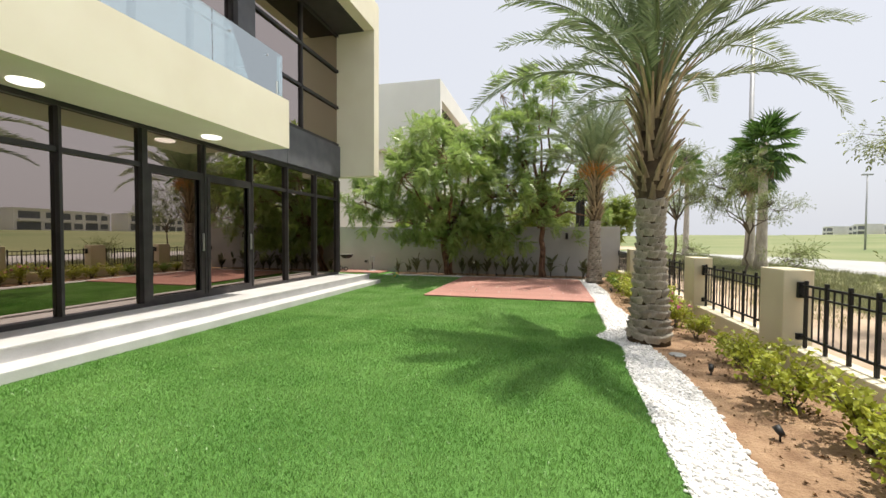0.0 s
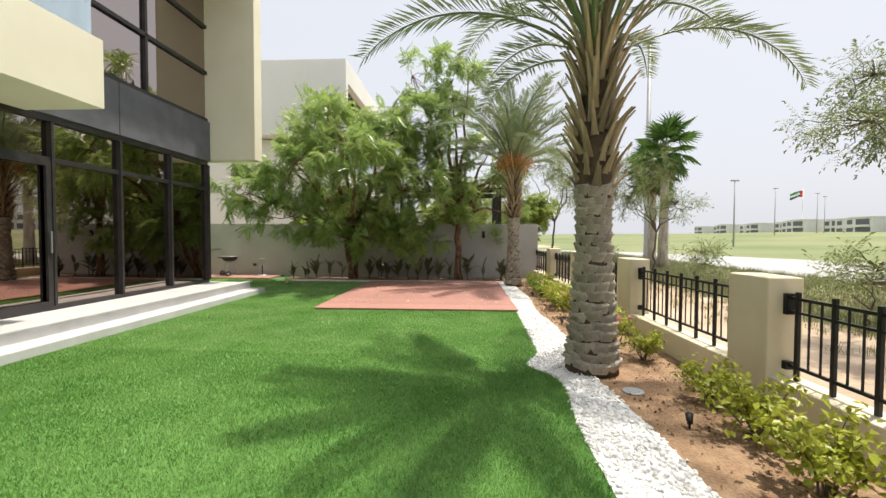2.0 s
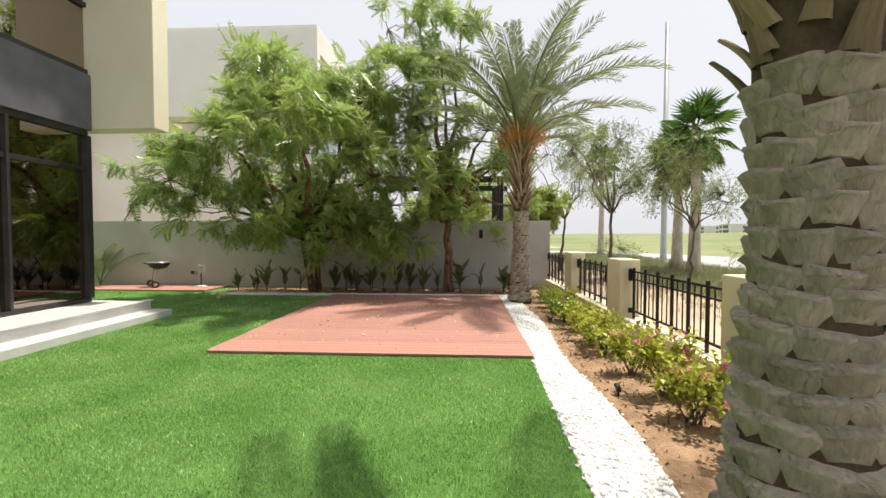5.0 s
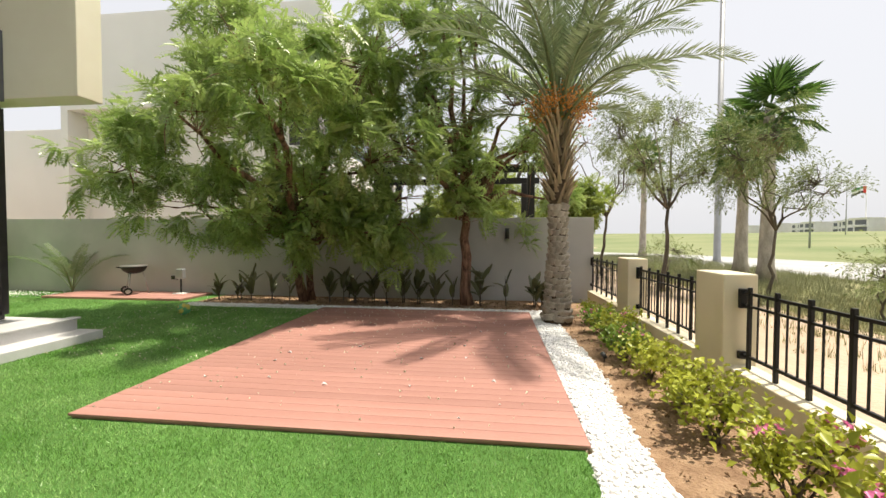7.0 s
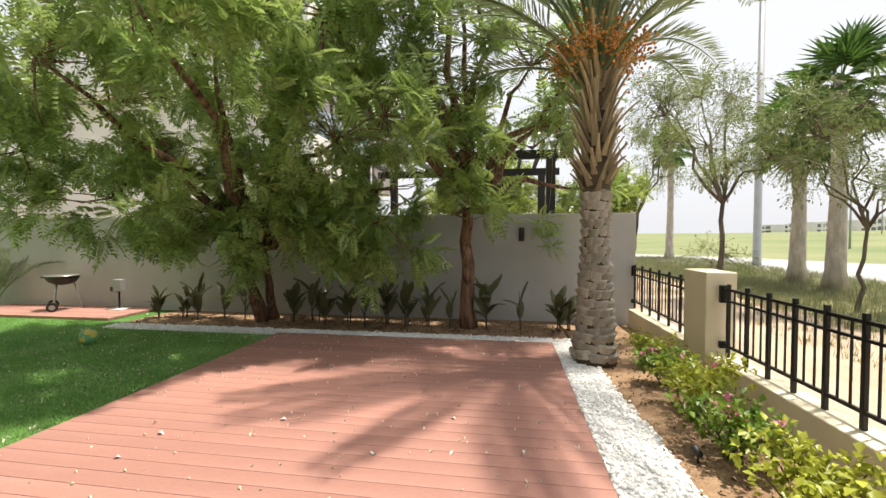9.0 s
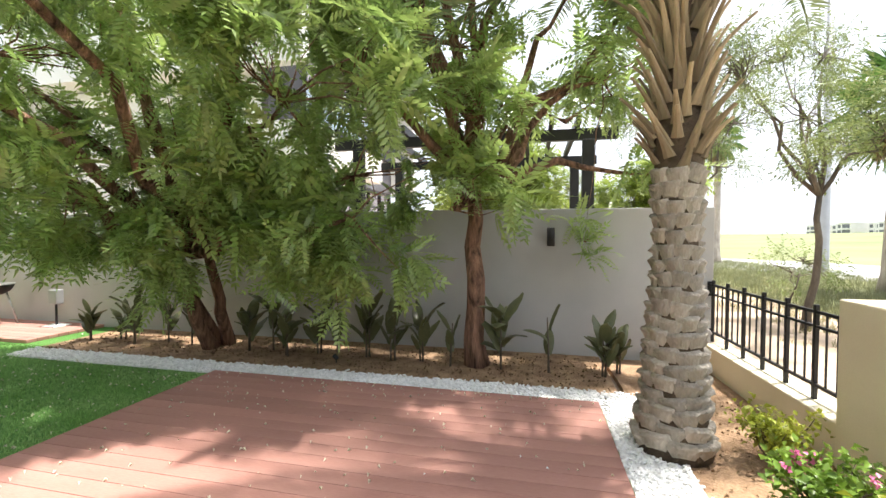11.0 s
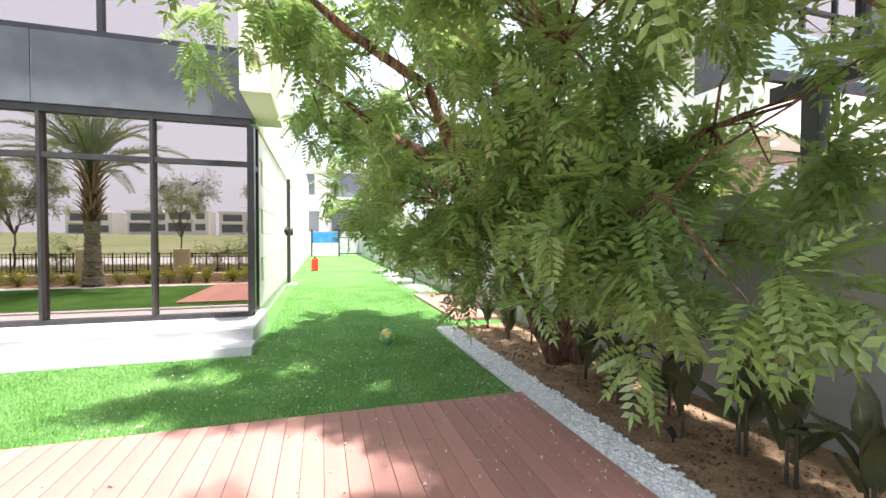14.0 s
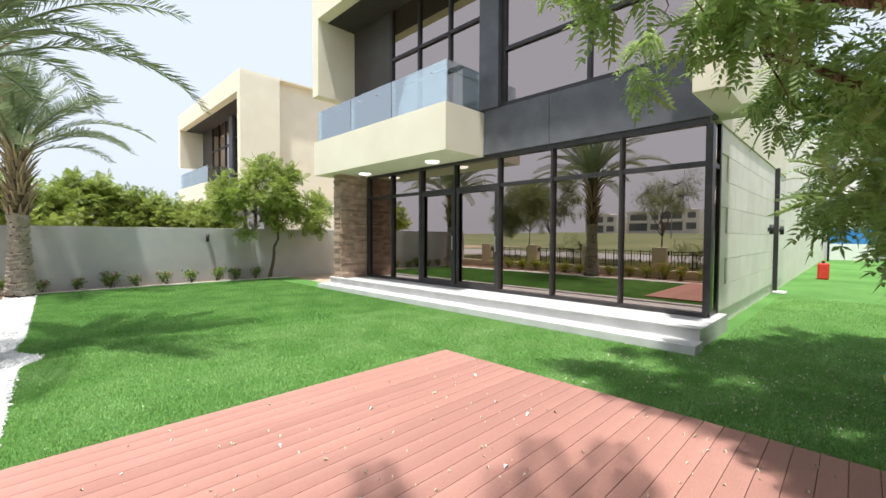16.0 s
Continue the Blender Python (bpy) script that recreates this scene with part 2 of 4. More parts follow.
def rots(rng, n, ax=None, tilt=0.3):
    """Random turns about z with some tilt, as matrices."""
    a, t, b = rng.uniform(0, math.tau, n), rng.normal(0, tilt, n), rng.uniform(0, math.tau, n)
    ca, sa, ct, st, cb, sb = np.cos(a), np.sin(a), np.cos(t), np.sin(t), np.cos(b), np.sin(b)
    o, i = np.zeros(n), np.ones(n)
    rz = np.stack([ca, -sa, o, sa, ca, o, o, o, i], 1).reshape(n, 3, 3)
    rx = np.stack([i, o, o, o, ct, -st, o, st, ct], 1).reshape(n, 3, 3)
    rb = np.stack([cb, -sb, o, sb, cb, o, o, o, i], 1).reshape(n, 3, 3)
    return rz @ rx @ rb


def frames_along(dirs, rng, droop=0.0):
    """Matrices whose y axis runs along dirs, z as upright as it can be, with a random roll."""
    y = dirs / np.linalg.norm(dirs, axis=1, keepdims=True)
    up = np.tile((0.0, 0.0, 1.0), (len(y), 1)) + rng.normal(0, 0.35, y.shape)
    x = np.cross(y, up)
    x /= np.linalg.norm(x, axis=1, keepdims=True) + 1e-9
    z = np.cross(x, y)
    return np.stack([x, y, z], 2)


# ---- ground ----
structure("ground", boxes((-300, -300, -0.4, 900, 900, -0.06)), SAND, "flat sandy desert ground reaching to the horizon", "ground")
FACE = -6.7
FLOOR_Z = 0.28
MULLS = (3.12, 4.3, 5.55, 6.82, 8.17, 9.5, 10.87, 12.22)


def build_house(wall=None, label="cream two-storey villa with bronze glass front and slate bands"):
    wall = wall or CREAM
    h = empty("house", label, "house")
    # body: rear solid, hollow front room
    part("wall", boxes((-16.0, 1.95, 0.0, -15.7, 12.1, 8.9)), wall, h)
    part("wall", boxes((-15.7, 1.95, 5.75, -7.2, 2.3, 8.9)), wall, h)
    part("wall", boxes((-15.7, 2.75, 0.0, -6.9, 3.04, 5.70)), wall, h)
    part("overhang", boxes((-15.7, 2.3, 5.75, -6.91, 3.04, 5.85)), wall, h)
    part("wall", boxes((-15.7, 11.8, 0.0, -7.6, 12.1, 8.9)), wall, h)
    part("room_floor", boxes((-15.7, 3.045, 0.0, -6.79, 11.8, FLOOR_Z - 0.01)), WHITEWALL, h)
    part("upper_floor", boxes((-15.7, 3.045, 3.42, -6.91, 12.0, 4.35)), WHITEWALL, h)
    part("room_wall", boxes((-11.0, 3.05, FLOOR_Z, -10.8, 11.8, 3.42), (-11.0, 3.05, 4.36, -10.8, 11.8, 8.3)), WHITEWALL, h)
    part("roof", boxes((-16.05, 1.97, 8.9, -5.42, 12.62, 8.97)), wall, h)
    # portal frame round the upper storey
    part("frame_fin", boxes((-7.2, 12.27, 3.44, -5.4, 12.65, 8.9), bevel=0.012), wall, h, "full-height cream fin")
    part("frame_fin", boxes((-7.2, 1.95, 5.75, -5.4, 2.3, 8.9), bevel=0.012), wall, h, "short cream fin above the balcony")
    part("fascia", boxes((-5.75, 2.3, 8.02, -5.4, 12.27, 8.9), bevel=0.01), wall, h)
    part("soffit", boxes((-6.9, 2.3, 8.0, -5.75, 12.27, 8.06)), SOFFIT, h, "dark brown soffit")
    # slate band and column
    part("slate_panel", boxes((-6.9, 7.76, 3.40, -6.58, 9.442, 4.4), bevel=0.006), SLATE, h)
    part("slate_panel", boxes((-6.9, 9.458, 3.40, -6.58, 12.268, 4.4), bevel=0.006), SLATE, h)
    part("slate_column", boxes((-6.9, 7.66, 4.41, -6.52, 8.2, 8.0), bevel=0.006), SLATE, h)
    part("slate_joint", boxes((-6.7, 9.442, 3.41, -6.60, 9.458, 4.39)), STEEL, h)
    # ground floor glazing
    g = part("glazing_frame", boxes((-6.78, 3.12, FLOOR_Z, -6.62, 12.22, FLOOR_Z + 0.07), (-6.78, 3.12, 3.30, -6.62, 12.22, 3.40), (-6.76, 3.12, 2.66, -6.63, 12.2, 2.735)), FRAME, h)
    for i, y in enumerate(MULLS):
        w = 0.05 if i in (2, 7) else 0.023
        part("mullion", boxes((-6.785, y - w, FLOOR_Z + 0.07, -6.60, y + w, 3.30), bevel=0.006), FRAME, g)
    for y0, y1 in zip(MULLS, MULLS[1:]):
        part("pane", boxes((-6.71, y0, FLOOR_Z + 0.05, -6.69, y1, 2.68)), BRONZE, g)
        part("pane", boxes((-6.71, y0, 2.72, -6.69, y1, 3.32)), BRONZE, g)
    for y0, y1 in ((MULLS[2], MULLS[3]), (MULLS[3], MULLS[4])):
        d = part("sliding_door", boxes((-6.66, y0 + 0.06, FLOOR_Z + 0.06, -6.615, y0 + 0.13, 2.67), (-6.66, y1 - 0.11, FLOOR_Z + 0.06, -6.615, y1 - 0.03, 2.67), (-6.66, y0 + 0.13, 2.59, -6.615, y1 - 0.11, 2.67), (-6.66, y0 + 0.13, FLOOR_Z + 0.06, -6.615, y1 - 0.11, FLOOR_Z + 0.15)), FRAME, h)
        part("handle", boxes((-6.615, y1 - 0.085, 1.2, -6.58, y1 - 0.055, 1.55), bevel=0.008), STEEL, d, "slim steel pull handle")
    # corner return glazing
    part("side_pane", boxes((-7.25, 12.2, FLOOR_Z + 0.05, -6.74, 12.22, 3.32)), BRONZE, h)
    part("side_frame", boxes((-7.3, 12.17, FLOOR_Z, -7.22, 12.25, 3.4), (-7.22, 12.18, 2.66, -6.78, 12.24, 2.735), (-7.22, 12.18, FLOOR_Z, -6.78, 12.24, FLOOR_Z + 0.07)), FRAME, h)
    part("beam", boxes((-7.3, 11.9, 3.41, -6.91, 12.265, 4.4)), wall, h)
    # upper glazing
    u = part("upper_window_frame", boxes((-6.76, 8.2, 4.41, -6.64, 12.27, 4.5), (-6.76, 8.2, 5.62, -6.64, 12.27, 5.70), (-6.76, 8.2, 6.78, -6.64, 12.27, 6.86), (-6.76, 8.2, 7.92, -6.64, 12.27, 8.0), (-6.76, 10.2, 4.5, -6.64, 10.27, 7.92), (-6.76, 8.2, 4.5, -6.64, 8.3, 7.92)), FRAME, h)
    for y0, y1 in ((8.3, 10.2), (10.27, 12.26)):
        for z0, z1 in ((4.5, 5.62), (5.7, 6.78), (6.86, 7.92)):
            part("pane", boxes((-6.715, y0, z0, -6.70, y1, z1)), BRONZE, u)
    part("dark_wall", boxes((-6.9, 2.3, 4.41, -6.68, 4.2, 8.0)), DARKPANEL, h, "dark brown panelled wall")
    b = part("balcony_door_frame", boxes((-6.76, 4.2, 6.55, -6.64, 7.66, 6.63), (-6.76, 4.2, 4.41, -6.64, 4.3, 8.0), (-6.76, 5.4, 4.41, -6.64, 5.47, 8.0), (-6.76, 6.55, 4.41, -6.64, 6.62, 8.0), (-6.76, 7.58, 4.41, -6.64, 7.66, 8.0)), FRAME, h)
    for y0, y1 in ((4.3, 5.4), (5.47, 6.55), (6.62, 7.58)):
        part("pane", boxes((-6.715, y0, 4.41, -6.70, y1, 6.56)), BRONZE, b)
        part("pane", boxes((-6.715, y0, 6.62, -6.70, y1, 8.0)), BRONZE, b)
    # balcony
    bal = part("balcony", boxes((-6.58, 2.12, 3.36, -5.35, 7.75, 3.6), (-5.55, 2.12, 3.6, -5.35, 7.75, 4.36), (-6.58, 7.55, 3.6, -5.55, 7.75, 4.36), (-6.9, 2.12, 3.6, -5.55, 2.32, 4.36)), wall, h)
    edges = [2.2, 4.0, 5.8, 7.68]
    for y0, y1 in zip(edges, edges[1:]):
        part("balustrade_pane", boxes((-5.47, y0 + 0.01, 4.365, -5.45, y1 - 0.01, 5.27)), CLEAR, bal, "clear glass balustrade pane")
    part("balustrade_pane", boxes((-6.5, 7.66, 4.365, -5.48, 7.68, 5.27)), CLEAR, bal, "clear glass balustrade pane")
    bm = bmesh.new()
    tube(bm, [(-5.52, 2.2, 5.1), (-5.52, 7.6, 5.1), (-6.5, 7.6, 5.1)], [0.02] * 3, 8)
    part("handrail", bm, STEEL, bal, "thin steel handrail")
    for y in (2.6, 3.4, 4.4, 5.2, 6.2, 7.2):
        bm = bmesh.new()
        tube(bm, [(-5.52, y, 5.1), (-5.44, y, 5.1)], [0.018] * 2, 8)
        part("rail_clip", bm, STEEL, bal)
    for y in (3.65, 6.5):
        bm = bmesh.new()
        tube(bm, [(-6.15, y, 3.362), (-6.15, y, 3.335), (-6.15, y, 3.325)], [0.17, 0.165, 0.13], 24)
        part("balcony_light", bm, LAMPGLOW, bal, "round white flush ceiling light")
    # stone pier
    p = part("pier", boxes((-6.68, 2.72, 0.0, -5.72, 3.04, 3.36)), BRICKSTONE, h, "split-faced brown stone pier")
    rng = random.Random(5)
    z = 0.29
    while z < 3.33:
        dz = rng.uniform(0.045, 0.075)
        top = min(z + dz, 3.355)
        x = -6.6
        while x < -5.72:
            x1 = min(x + rng.uniform(0.2, 0.5), -5.70)
            part("stone", boxes((x + 0.002, 3.0, z + 0.002, x1 - 0.002, 3.05 + rng.uniform(0.0, 0.035), top - 0.002)), BRICKSTONE, p)
            x = x1
        part("stone", boxes((-5.74, 2.70, z + 0.002, -5.70 + rng.uniform(0.0, 0.035), 3.02, top - 0.002)), BRICKSTONE, p)
        z += dz
    # side wall of large pale panels
    sw = part("side_wall", boxes((-16.0, 12.1, 0.0, -7.32, 12.2, 3.4)), PALE_STONE, h, "pale panelled side wall")
    for r in range(7):
        z0 = 0.28 + r * 0.447
        for k in range(7):
            x1 = -7.33 - k * 1.24 - (0.6 if r % 2 else 0)
            x0 = max(x1 - 1.232, -16.0)
            if x1 > -15.9:
                part("panel", boxes((x0, 12.19, z0, x1, 12.23, z0 + 0.439)), PALE_STONE, sw)
    part("side_wall_top", boxes((-16.0, 12.1, 3.41, -7.31, 12.26, 8.9)), wall, h)
    # platform and steps
    st = part("step", boxes((-6.62, 2.6, 0.0, -5.62, 12.38, FLOOR_Z), (-7.3, 12.23, 0.0, -6.62, 12.38, FLOOR_Z)), MARBLE, h, "white stone terrace step")
    part("step", boxes((-5.62, 2.5, 0.0, -5.24, 12.42, 0.13), bevel=0.01), MARBLE, h, "white stone lower step")
    part("nosing", boxes((-5.72, 2.58, FLOOR_Z + 0.001, -5.58, 12.41, FLOOR_Z + 0.03), bevel=0.01), MARBLE, st)
    return h


house = build_house()
tagged(copy_thing(house, pose(-0.5, -18.3, 0)), "neighbouring cream two-storey villa behind the garden wall")
# white wall colour instead of cream paints in the haze over this villa
north = build_house(WHITEWALL, "neighbouring two-storey villa rising behind the trees, walls whitened for haze")
wing = part("wing", boxes((-34.0, 2.75, 0.0, -16.01, 9.0, 5.3), bevel=0.01), WHITEWALL, north, "low side wing in the same haze-whitened colour")
part("window", boxes((-24.5, 2.71, 2.3, -21.5, 2.78, 4.0)), FRAME, wing, "dark wide window")
north.matrix_world = pose(-0.2, 19.3, 0) @ Matrix.Diagonal((1, 1, 1.095, 1))

# ---- lawn, deck, beds ----
def gravel_inner(y):
    """The wavy lawn edge of the pebble strip."""
    x = 0.82 + 0.028 * (y - 2.6)
    return x - 0.22 * math.exp(-((y - 6.65) / 0.28) ** 2) + (0.08 * math.exp(-((y - 5.9) / 0.5) ** 2))


def gravel_outer(y):
    return 1.38 + 0.05 * math.sin(y * 1.7) + 0.015 * (y - 3)


def strip(name, xa, xb, y0, y1, z, material, label, category, n=120):
    bm = bmesh.new()
    prev = None
    for i in range(n + 1):
        y = y0 + (y1 - y0) * i / n
        cur = (bm.verts.new((xa(y), y, z)), bm.verts.new((xb(y), y, z)))
        if prev:
            bm.faces.new((prev[0], prev[1], cur[1], cur[0]))
        prev = cur
    r = bmesh.ops.extrude_face_region(bm, geom=bm.faces[:])
    bmesh.ops.translate(bm, verts=[v for v in r["geom"] if isinstance(v, bmesh.types.BMVert)], vec=(0, 0, -0.3))
    return structure(name, bm, material, label, category)


strip("lawn", lambda y: -40.0 if y > 12.2 else -6.0, lambda y: min(gravel_inner(y), 1.08), -1.05, 15.13, 0.0, TURF, "bright green artificial turf lawn", "lawn", 400)
structure("lawn_side", boxes((-40, 15.13, -0.3, -6.3, 16.8, -0.002)), TURF, "green artificial turf along the side wall", "lawn")
bed = lambda name, *d: structure(name, boxes(d), SOIL, "bare sandy brown planting bed", "soil")
strip("planting_bed", lambda y: gravel_outer(y) - 0.25, lambda y: 2.95, -1.0, 16.75, 0.0, SOIL, "bare sandy brown planting bed under the fence", "soil")
bed("planting_bed_back", -6.3, 15.45, -0.3, 1.3, 16.8, 0.003)
structure("lawn_edging", boxes((-6.0, -1.09, -0.1, 0.8, -1.0, 0.035), bevel=0.008), MARBLE, "thin white edging between lawn and side bed", "kerb")
bed("planting_bed_side", -6.0, -1.6, -0.3, 2.8, -1.09, 0.003)


def pebbles(name, area, n, label, seed):
    """White stones strewn over an area: area(rng, n) gives their places."""
    rng = np.random.default_rng(seed)
    bm = bmesh.new()
    bmesh.ops.create_icosphere(bm, subdivisions=1, radius=1.0)
    uv = np.array([v.co[:] for v in bm.verts])
    uf = np.array([[v.index for v in f.verts] for f in bm.faces])
    bm.free()
    pts = area(rng, n)
    s = rng.uniform(0.009, 0.021, (n, 1)) * np.stack([rng.uniform(0.8, 1.5, n), rng.uniform(0.7, 1.1, n), rng.uniform(0.45, 0.8, n)], 1)
    m = rots(rng, n, tilt=0.4) * s[:, None, :]
    pts[:, 2] += rng.uniform(0.002, 0.022, n)
    v, f = scatter(uv, uf, m, pts)
    return tagged(new(name, raw_mesh(name, v, f, GRAVEL)), label, "gravel", kind="stuff")


def along_fence(rng, n):
    y = rng.uniform(-1.0, 15.4, n)
    a, b = np.array([gravel_inner(v) for v in y]), np.array([gravel_outer(v) for v in y])
    a = np.where((y > 9.98) & (y < 15.15), 1.08, a)
    u = rng.uniform(0, 1, n)
    return np.stack([a + (b - a) * u + rng.normal(0, 0.012, n), y, np.zeros(n)], 1)


def along_back(rng, n):
    return np.stack([rng.uniform(-6.25, 1.5, n), rng.uniform(15.16, 15.5, n) + rng.normal(0, 0.015, n), np.zeros(n)], 1)


strip("pebble_bed", lambda y: (gravel_inner(y) if not 9.98 < y < 15.15 else 1.08), gravel_outer, -1.0, 15.45, 0.006, GRAVEL, "white pebble strip along the lawn edge", "gravel", 300)
structure("pebble_bed_back", boxes((-6.25, 15.16, -0.2, 1.1, 15.5, 0.006)), GRAVEL, "white pebble strip before the back planting bed", "gravel")
pebbles("pebbles", along_fence, 14000, "loose white pebbles edging the lawn", 1)
pebbles("pebbles", along_back, 5000, "loose white pebbles edging the back bed", 2)

# deck
DX0, DX1, DY0, DY1 = -3.06, 1.06, 10.03, 15.14
deck = empty("deck", "low red-brown plank deck, lightly littered with leaves", "deck", kind="structure")
part("deck_base", boxes((DX0 + 0.02, DY0 + 0.02, 0.0, DX1 - 0.02, DY1 - 0.02, 0.02)), DECK, deck)
n_planks = 36
pw = (DY1 - DY0) / n_planks
plank_me = mesh_of("plank", boxes((-(DX1 - DX0) / 2, -pw / 2 + 0.0018, 0.02, (DX1 - DX0) / 2, pw / 2 - 0.0018, 0.042), bevel=0.0025), DECK)
for i in range(n_planks):
    p = part("plank", plank_me, DECK, deck)
    p.location = ((DX0 + DX1) / 2, DY0 + (i + 0.5) * pw, 0.0)

# ---- boundary walls ----
structure("wall_back", boxes((-40, 16.8, -0.2, 2.62, 17.0, 1.93), bevel=0.008), WALLGREY, "grey painted garden boundary wall", "wall")
structure("wall_side", boxes((-16, -1.8, -0.2, 2.9, -1.6, 1.78), bevel=0.008), WALLGREY, "grey painted garden boundary wall", "wall")
structure("wall_far", boxes((-40.2, 12, -0.2, -40, 17, 2.2)), WALLGREY, "plain wall closing the side passage", "wall")

# ---- fence ----
fence_m = Matrix.Translation((2.6, 6.0, 0)) @ pose(0, 0, 0, 0, 0, 0.8)
plinth = structure("fence_plinth", boxes((0.0, -8.0, -0.2, 0.26, 10.6, 0.30), bevel=0.012), FENCE_CREAM, "low cream rendered fence plinth", "wall")
plinth.matrix_world = fence_m
pillar_me = mesh_of("fence_pillar", boxes((-0.02, -0.26, -0.1, 0.28, 0.26, 1.15), bevel=0.012), FENCE_CREAM)
PILLARS = [-5.85, -3.03, -0.25, 2.6, 5.49, 8.15]
for y in PILLARS:
    p = tagged(part("fence_pillar", pillar_me, FENCE_CREAM), "square cream rendered fence pillar", "pillar", "fence pillars")
    p.matrix_world = fence_m @ Matrix.Translation((0, y, 0))
for a, b in zip(PILLARS, PILLARS[1:] + [11.1]):
    y0, y1 = a + 0.26, b - 0.26
    f = empty("fence_panel", "black iron railing with posts and thin bars", "railing", fence_m, "fence railings")
    x = 0.14
    part("rail", boxes((x - 0.012, y0, 0.97, x + 0.012, y1, 0.995)), IRON, f)
    part("rail", boxes((x - 0.012, y0, 0.86, x + 0.012, y1, 0.88)), IRON, f)
    part("rail", boxes((x - 0.012, y0, 0.40, x + 0.012, y1, 0.425)), IRON, f)
    for y in (y0, y1):
        s = 1 if y == y0 else -1
        for z in (0.93, 0.41):
            part("bracket", boxes((x - 0.035, min(y, y + s * 0.05), z - (0.09 if z > 0.9 else 0.04), x + 0.035, max(y, y + s * 0.05), z + (0.09 if z > 0.9 else 0.03)), bevel=0.006), IRON, f)
    n = 7
    for i in range(n):
        y = y0 + 0.12 + (y1 - y0 - 0.24) * i / (n - 1)
        part("post", boxes((x - 0.016, y - 0.016, 0.29, x + 0.016, y + 0.016, 1.04), bevel=0.004), IRON, f)
        if i < n - 1:
            for k in (1, 2):
                yy = y + (y1 - y0 - 0.24) / (n - 1) * k / 3
                part("bar", boxes((x - 0.006, yy - 0.006, 0.42, x + 0.006, yy + 0.006, 0.975)), IRON, f)

# ---- leaves and trees ----
def compound_leaf(pairs=8, length=0.36, leaflet=0.098, width=0.038, droop=0.14):
    """One feathery leaf along +y: pairs of narrow leaflets on a bent rib."""
    v, f = [], []
    def rib(t):
        return np.array([0.0, t * length, -droop * t * t])
    for i in range(pairs):
        t = 0.18 + 0.78 * i / (pairs - 1)
        size = leaflet * (0.75 + 0.5 * math.sin(math.pi * min(1, t + 0.1)))
        for s in (-1, 1):
            o = rib(t)
            d = np.array([s * 0.80, 0.55, -0.22])
            w = np.array([0.55 * width, -s * 0.8 * width, 0.0])
            k = len(v)
            v += [o, o + d * size * 0.45 + w * 0.5 + (0, 0, 0.006), o + d * size, o + d * size * 0.45 - w * 0.5]
            f += [(k, k + 1, k + 2), (k, k + 2, k + 3)]
    k = len(v)
    o = rib(1.0)
    v += [rib(0.94), o + (0.012, 0.03, 0), o + (0, leaflet, -0.03), o + (-0.012, 0.03, 0)]
    f += [(k, k + 1, k + 2), (k, k + 2, k + 3)]
    k = len(v)
    v += [np.array((-0.0025, 0, 0)), np.array((0.0025, 0, 0)), rib(1.0)]
    f += [(k, k + 1, k + 2)]
    return np.array(v), np.array(f)


def in_lobes(rng, lobes, per):
    """Places and outward directions in a crown of overlapping lobes, denser near their skins."""
    pts, out = [], []
    for cx, cy, cz, rx, ry, rz in lobes:
        n = max(1, int(per * max((rx * ry * rz) ** 0.75, 0.45 if rx > 0.45 else 0.1)))
        d = rng.normal(0, 1, (n, 3))
        d /= np.linalg.norm(d, axis=1, keepdims=True)
        r = rng.uniform(0.08, 1.15, (n, 1)) ** 0.45
        pts.append(np.array((cx, cy, cz)) + d * r * np.array((rx, ry, rz)))
        out.append(d)
    return np.concatenate(pts), np.concatenate(out)


def leafy_crown(name, rng, lobes, per, leaves, unit, material, parent, size=(0.75, 1.2), sag=0.25, label=""):
    """Each twig end bears a rosette: leaves fan out round the twig's direction and hang over."""
    pts, out = in_lobes(rng, lobes, per / 5)
    pts = np.repeat(pts, 5, 0) + rng.normal(0, 1, (len(pts) * 5, 3)) * np.array((0.17, 0.17, 0.13))
    out = np.repeat(out, 5, 0) + rng.normal(0, 0.3, (len(out) * 5, 3))
    keep = pts[:, 2] > 0.55
    pts, out = pts[keep], out[keep]
    n = len(pts)
    axis = out * np.array((1, 1, 0.6)) + rng.normal(0, 0.3, (n, 3)) + np.array((0, 0, 0.35 - sag))
    axis /= np.linalg.norm(axis, axis=1, keepdims=True)
    u = np.cross(axis, rng.normal(0, 1, (n, 3)))
    u /= np.linalg.norm(u, axis=1, keepdims=True)
    w = np.cross(axis, u)
    turn = np.tile(np.arange(leaves) * 2.39996, n) + np.repeat(rng.uniform(0, math.tau, n), leaves)
    rise = np.tile(np.linspace(0.15, 1.0, leaves), n) + rng.normal(0, 0.15, n * leaves)
    side = np.cos(turn)[:, None] * np.repeat(u, leaves, 0) + np.sin(turn)[:, None] * np.repeat(w, leaves, 0)
    d = side + np.repeat(axis, leaves, 0) * rise[:, None] + np.array((0, 0, -0.2))
    p = np.repeat(pts, leaves, 0) + np.repeat(axis, leaves, 0) * (0.10 * rise[:, None] - 0.05) + rng.normal(0, 0.015, (n * leaves, 3))
    grown = np.repeat(rng.uniform(size[0], size[1], n), leaves) * rng.uniform(0.8, 1.1, n * leaves)
    m = frames_along(d, rng) * grown[:, None, None]
    v, f = scatter(unit[0], unit[1], m, p)
    part(name, raw_mesh(name, v, f, material), material, parent, label)
    return pts


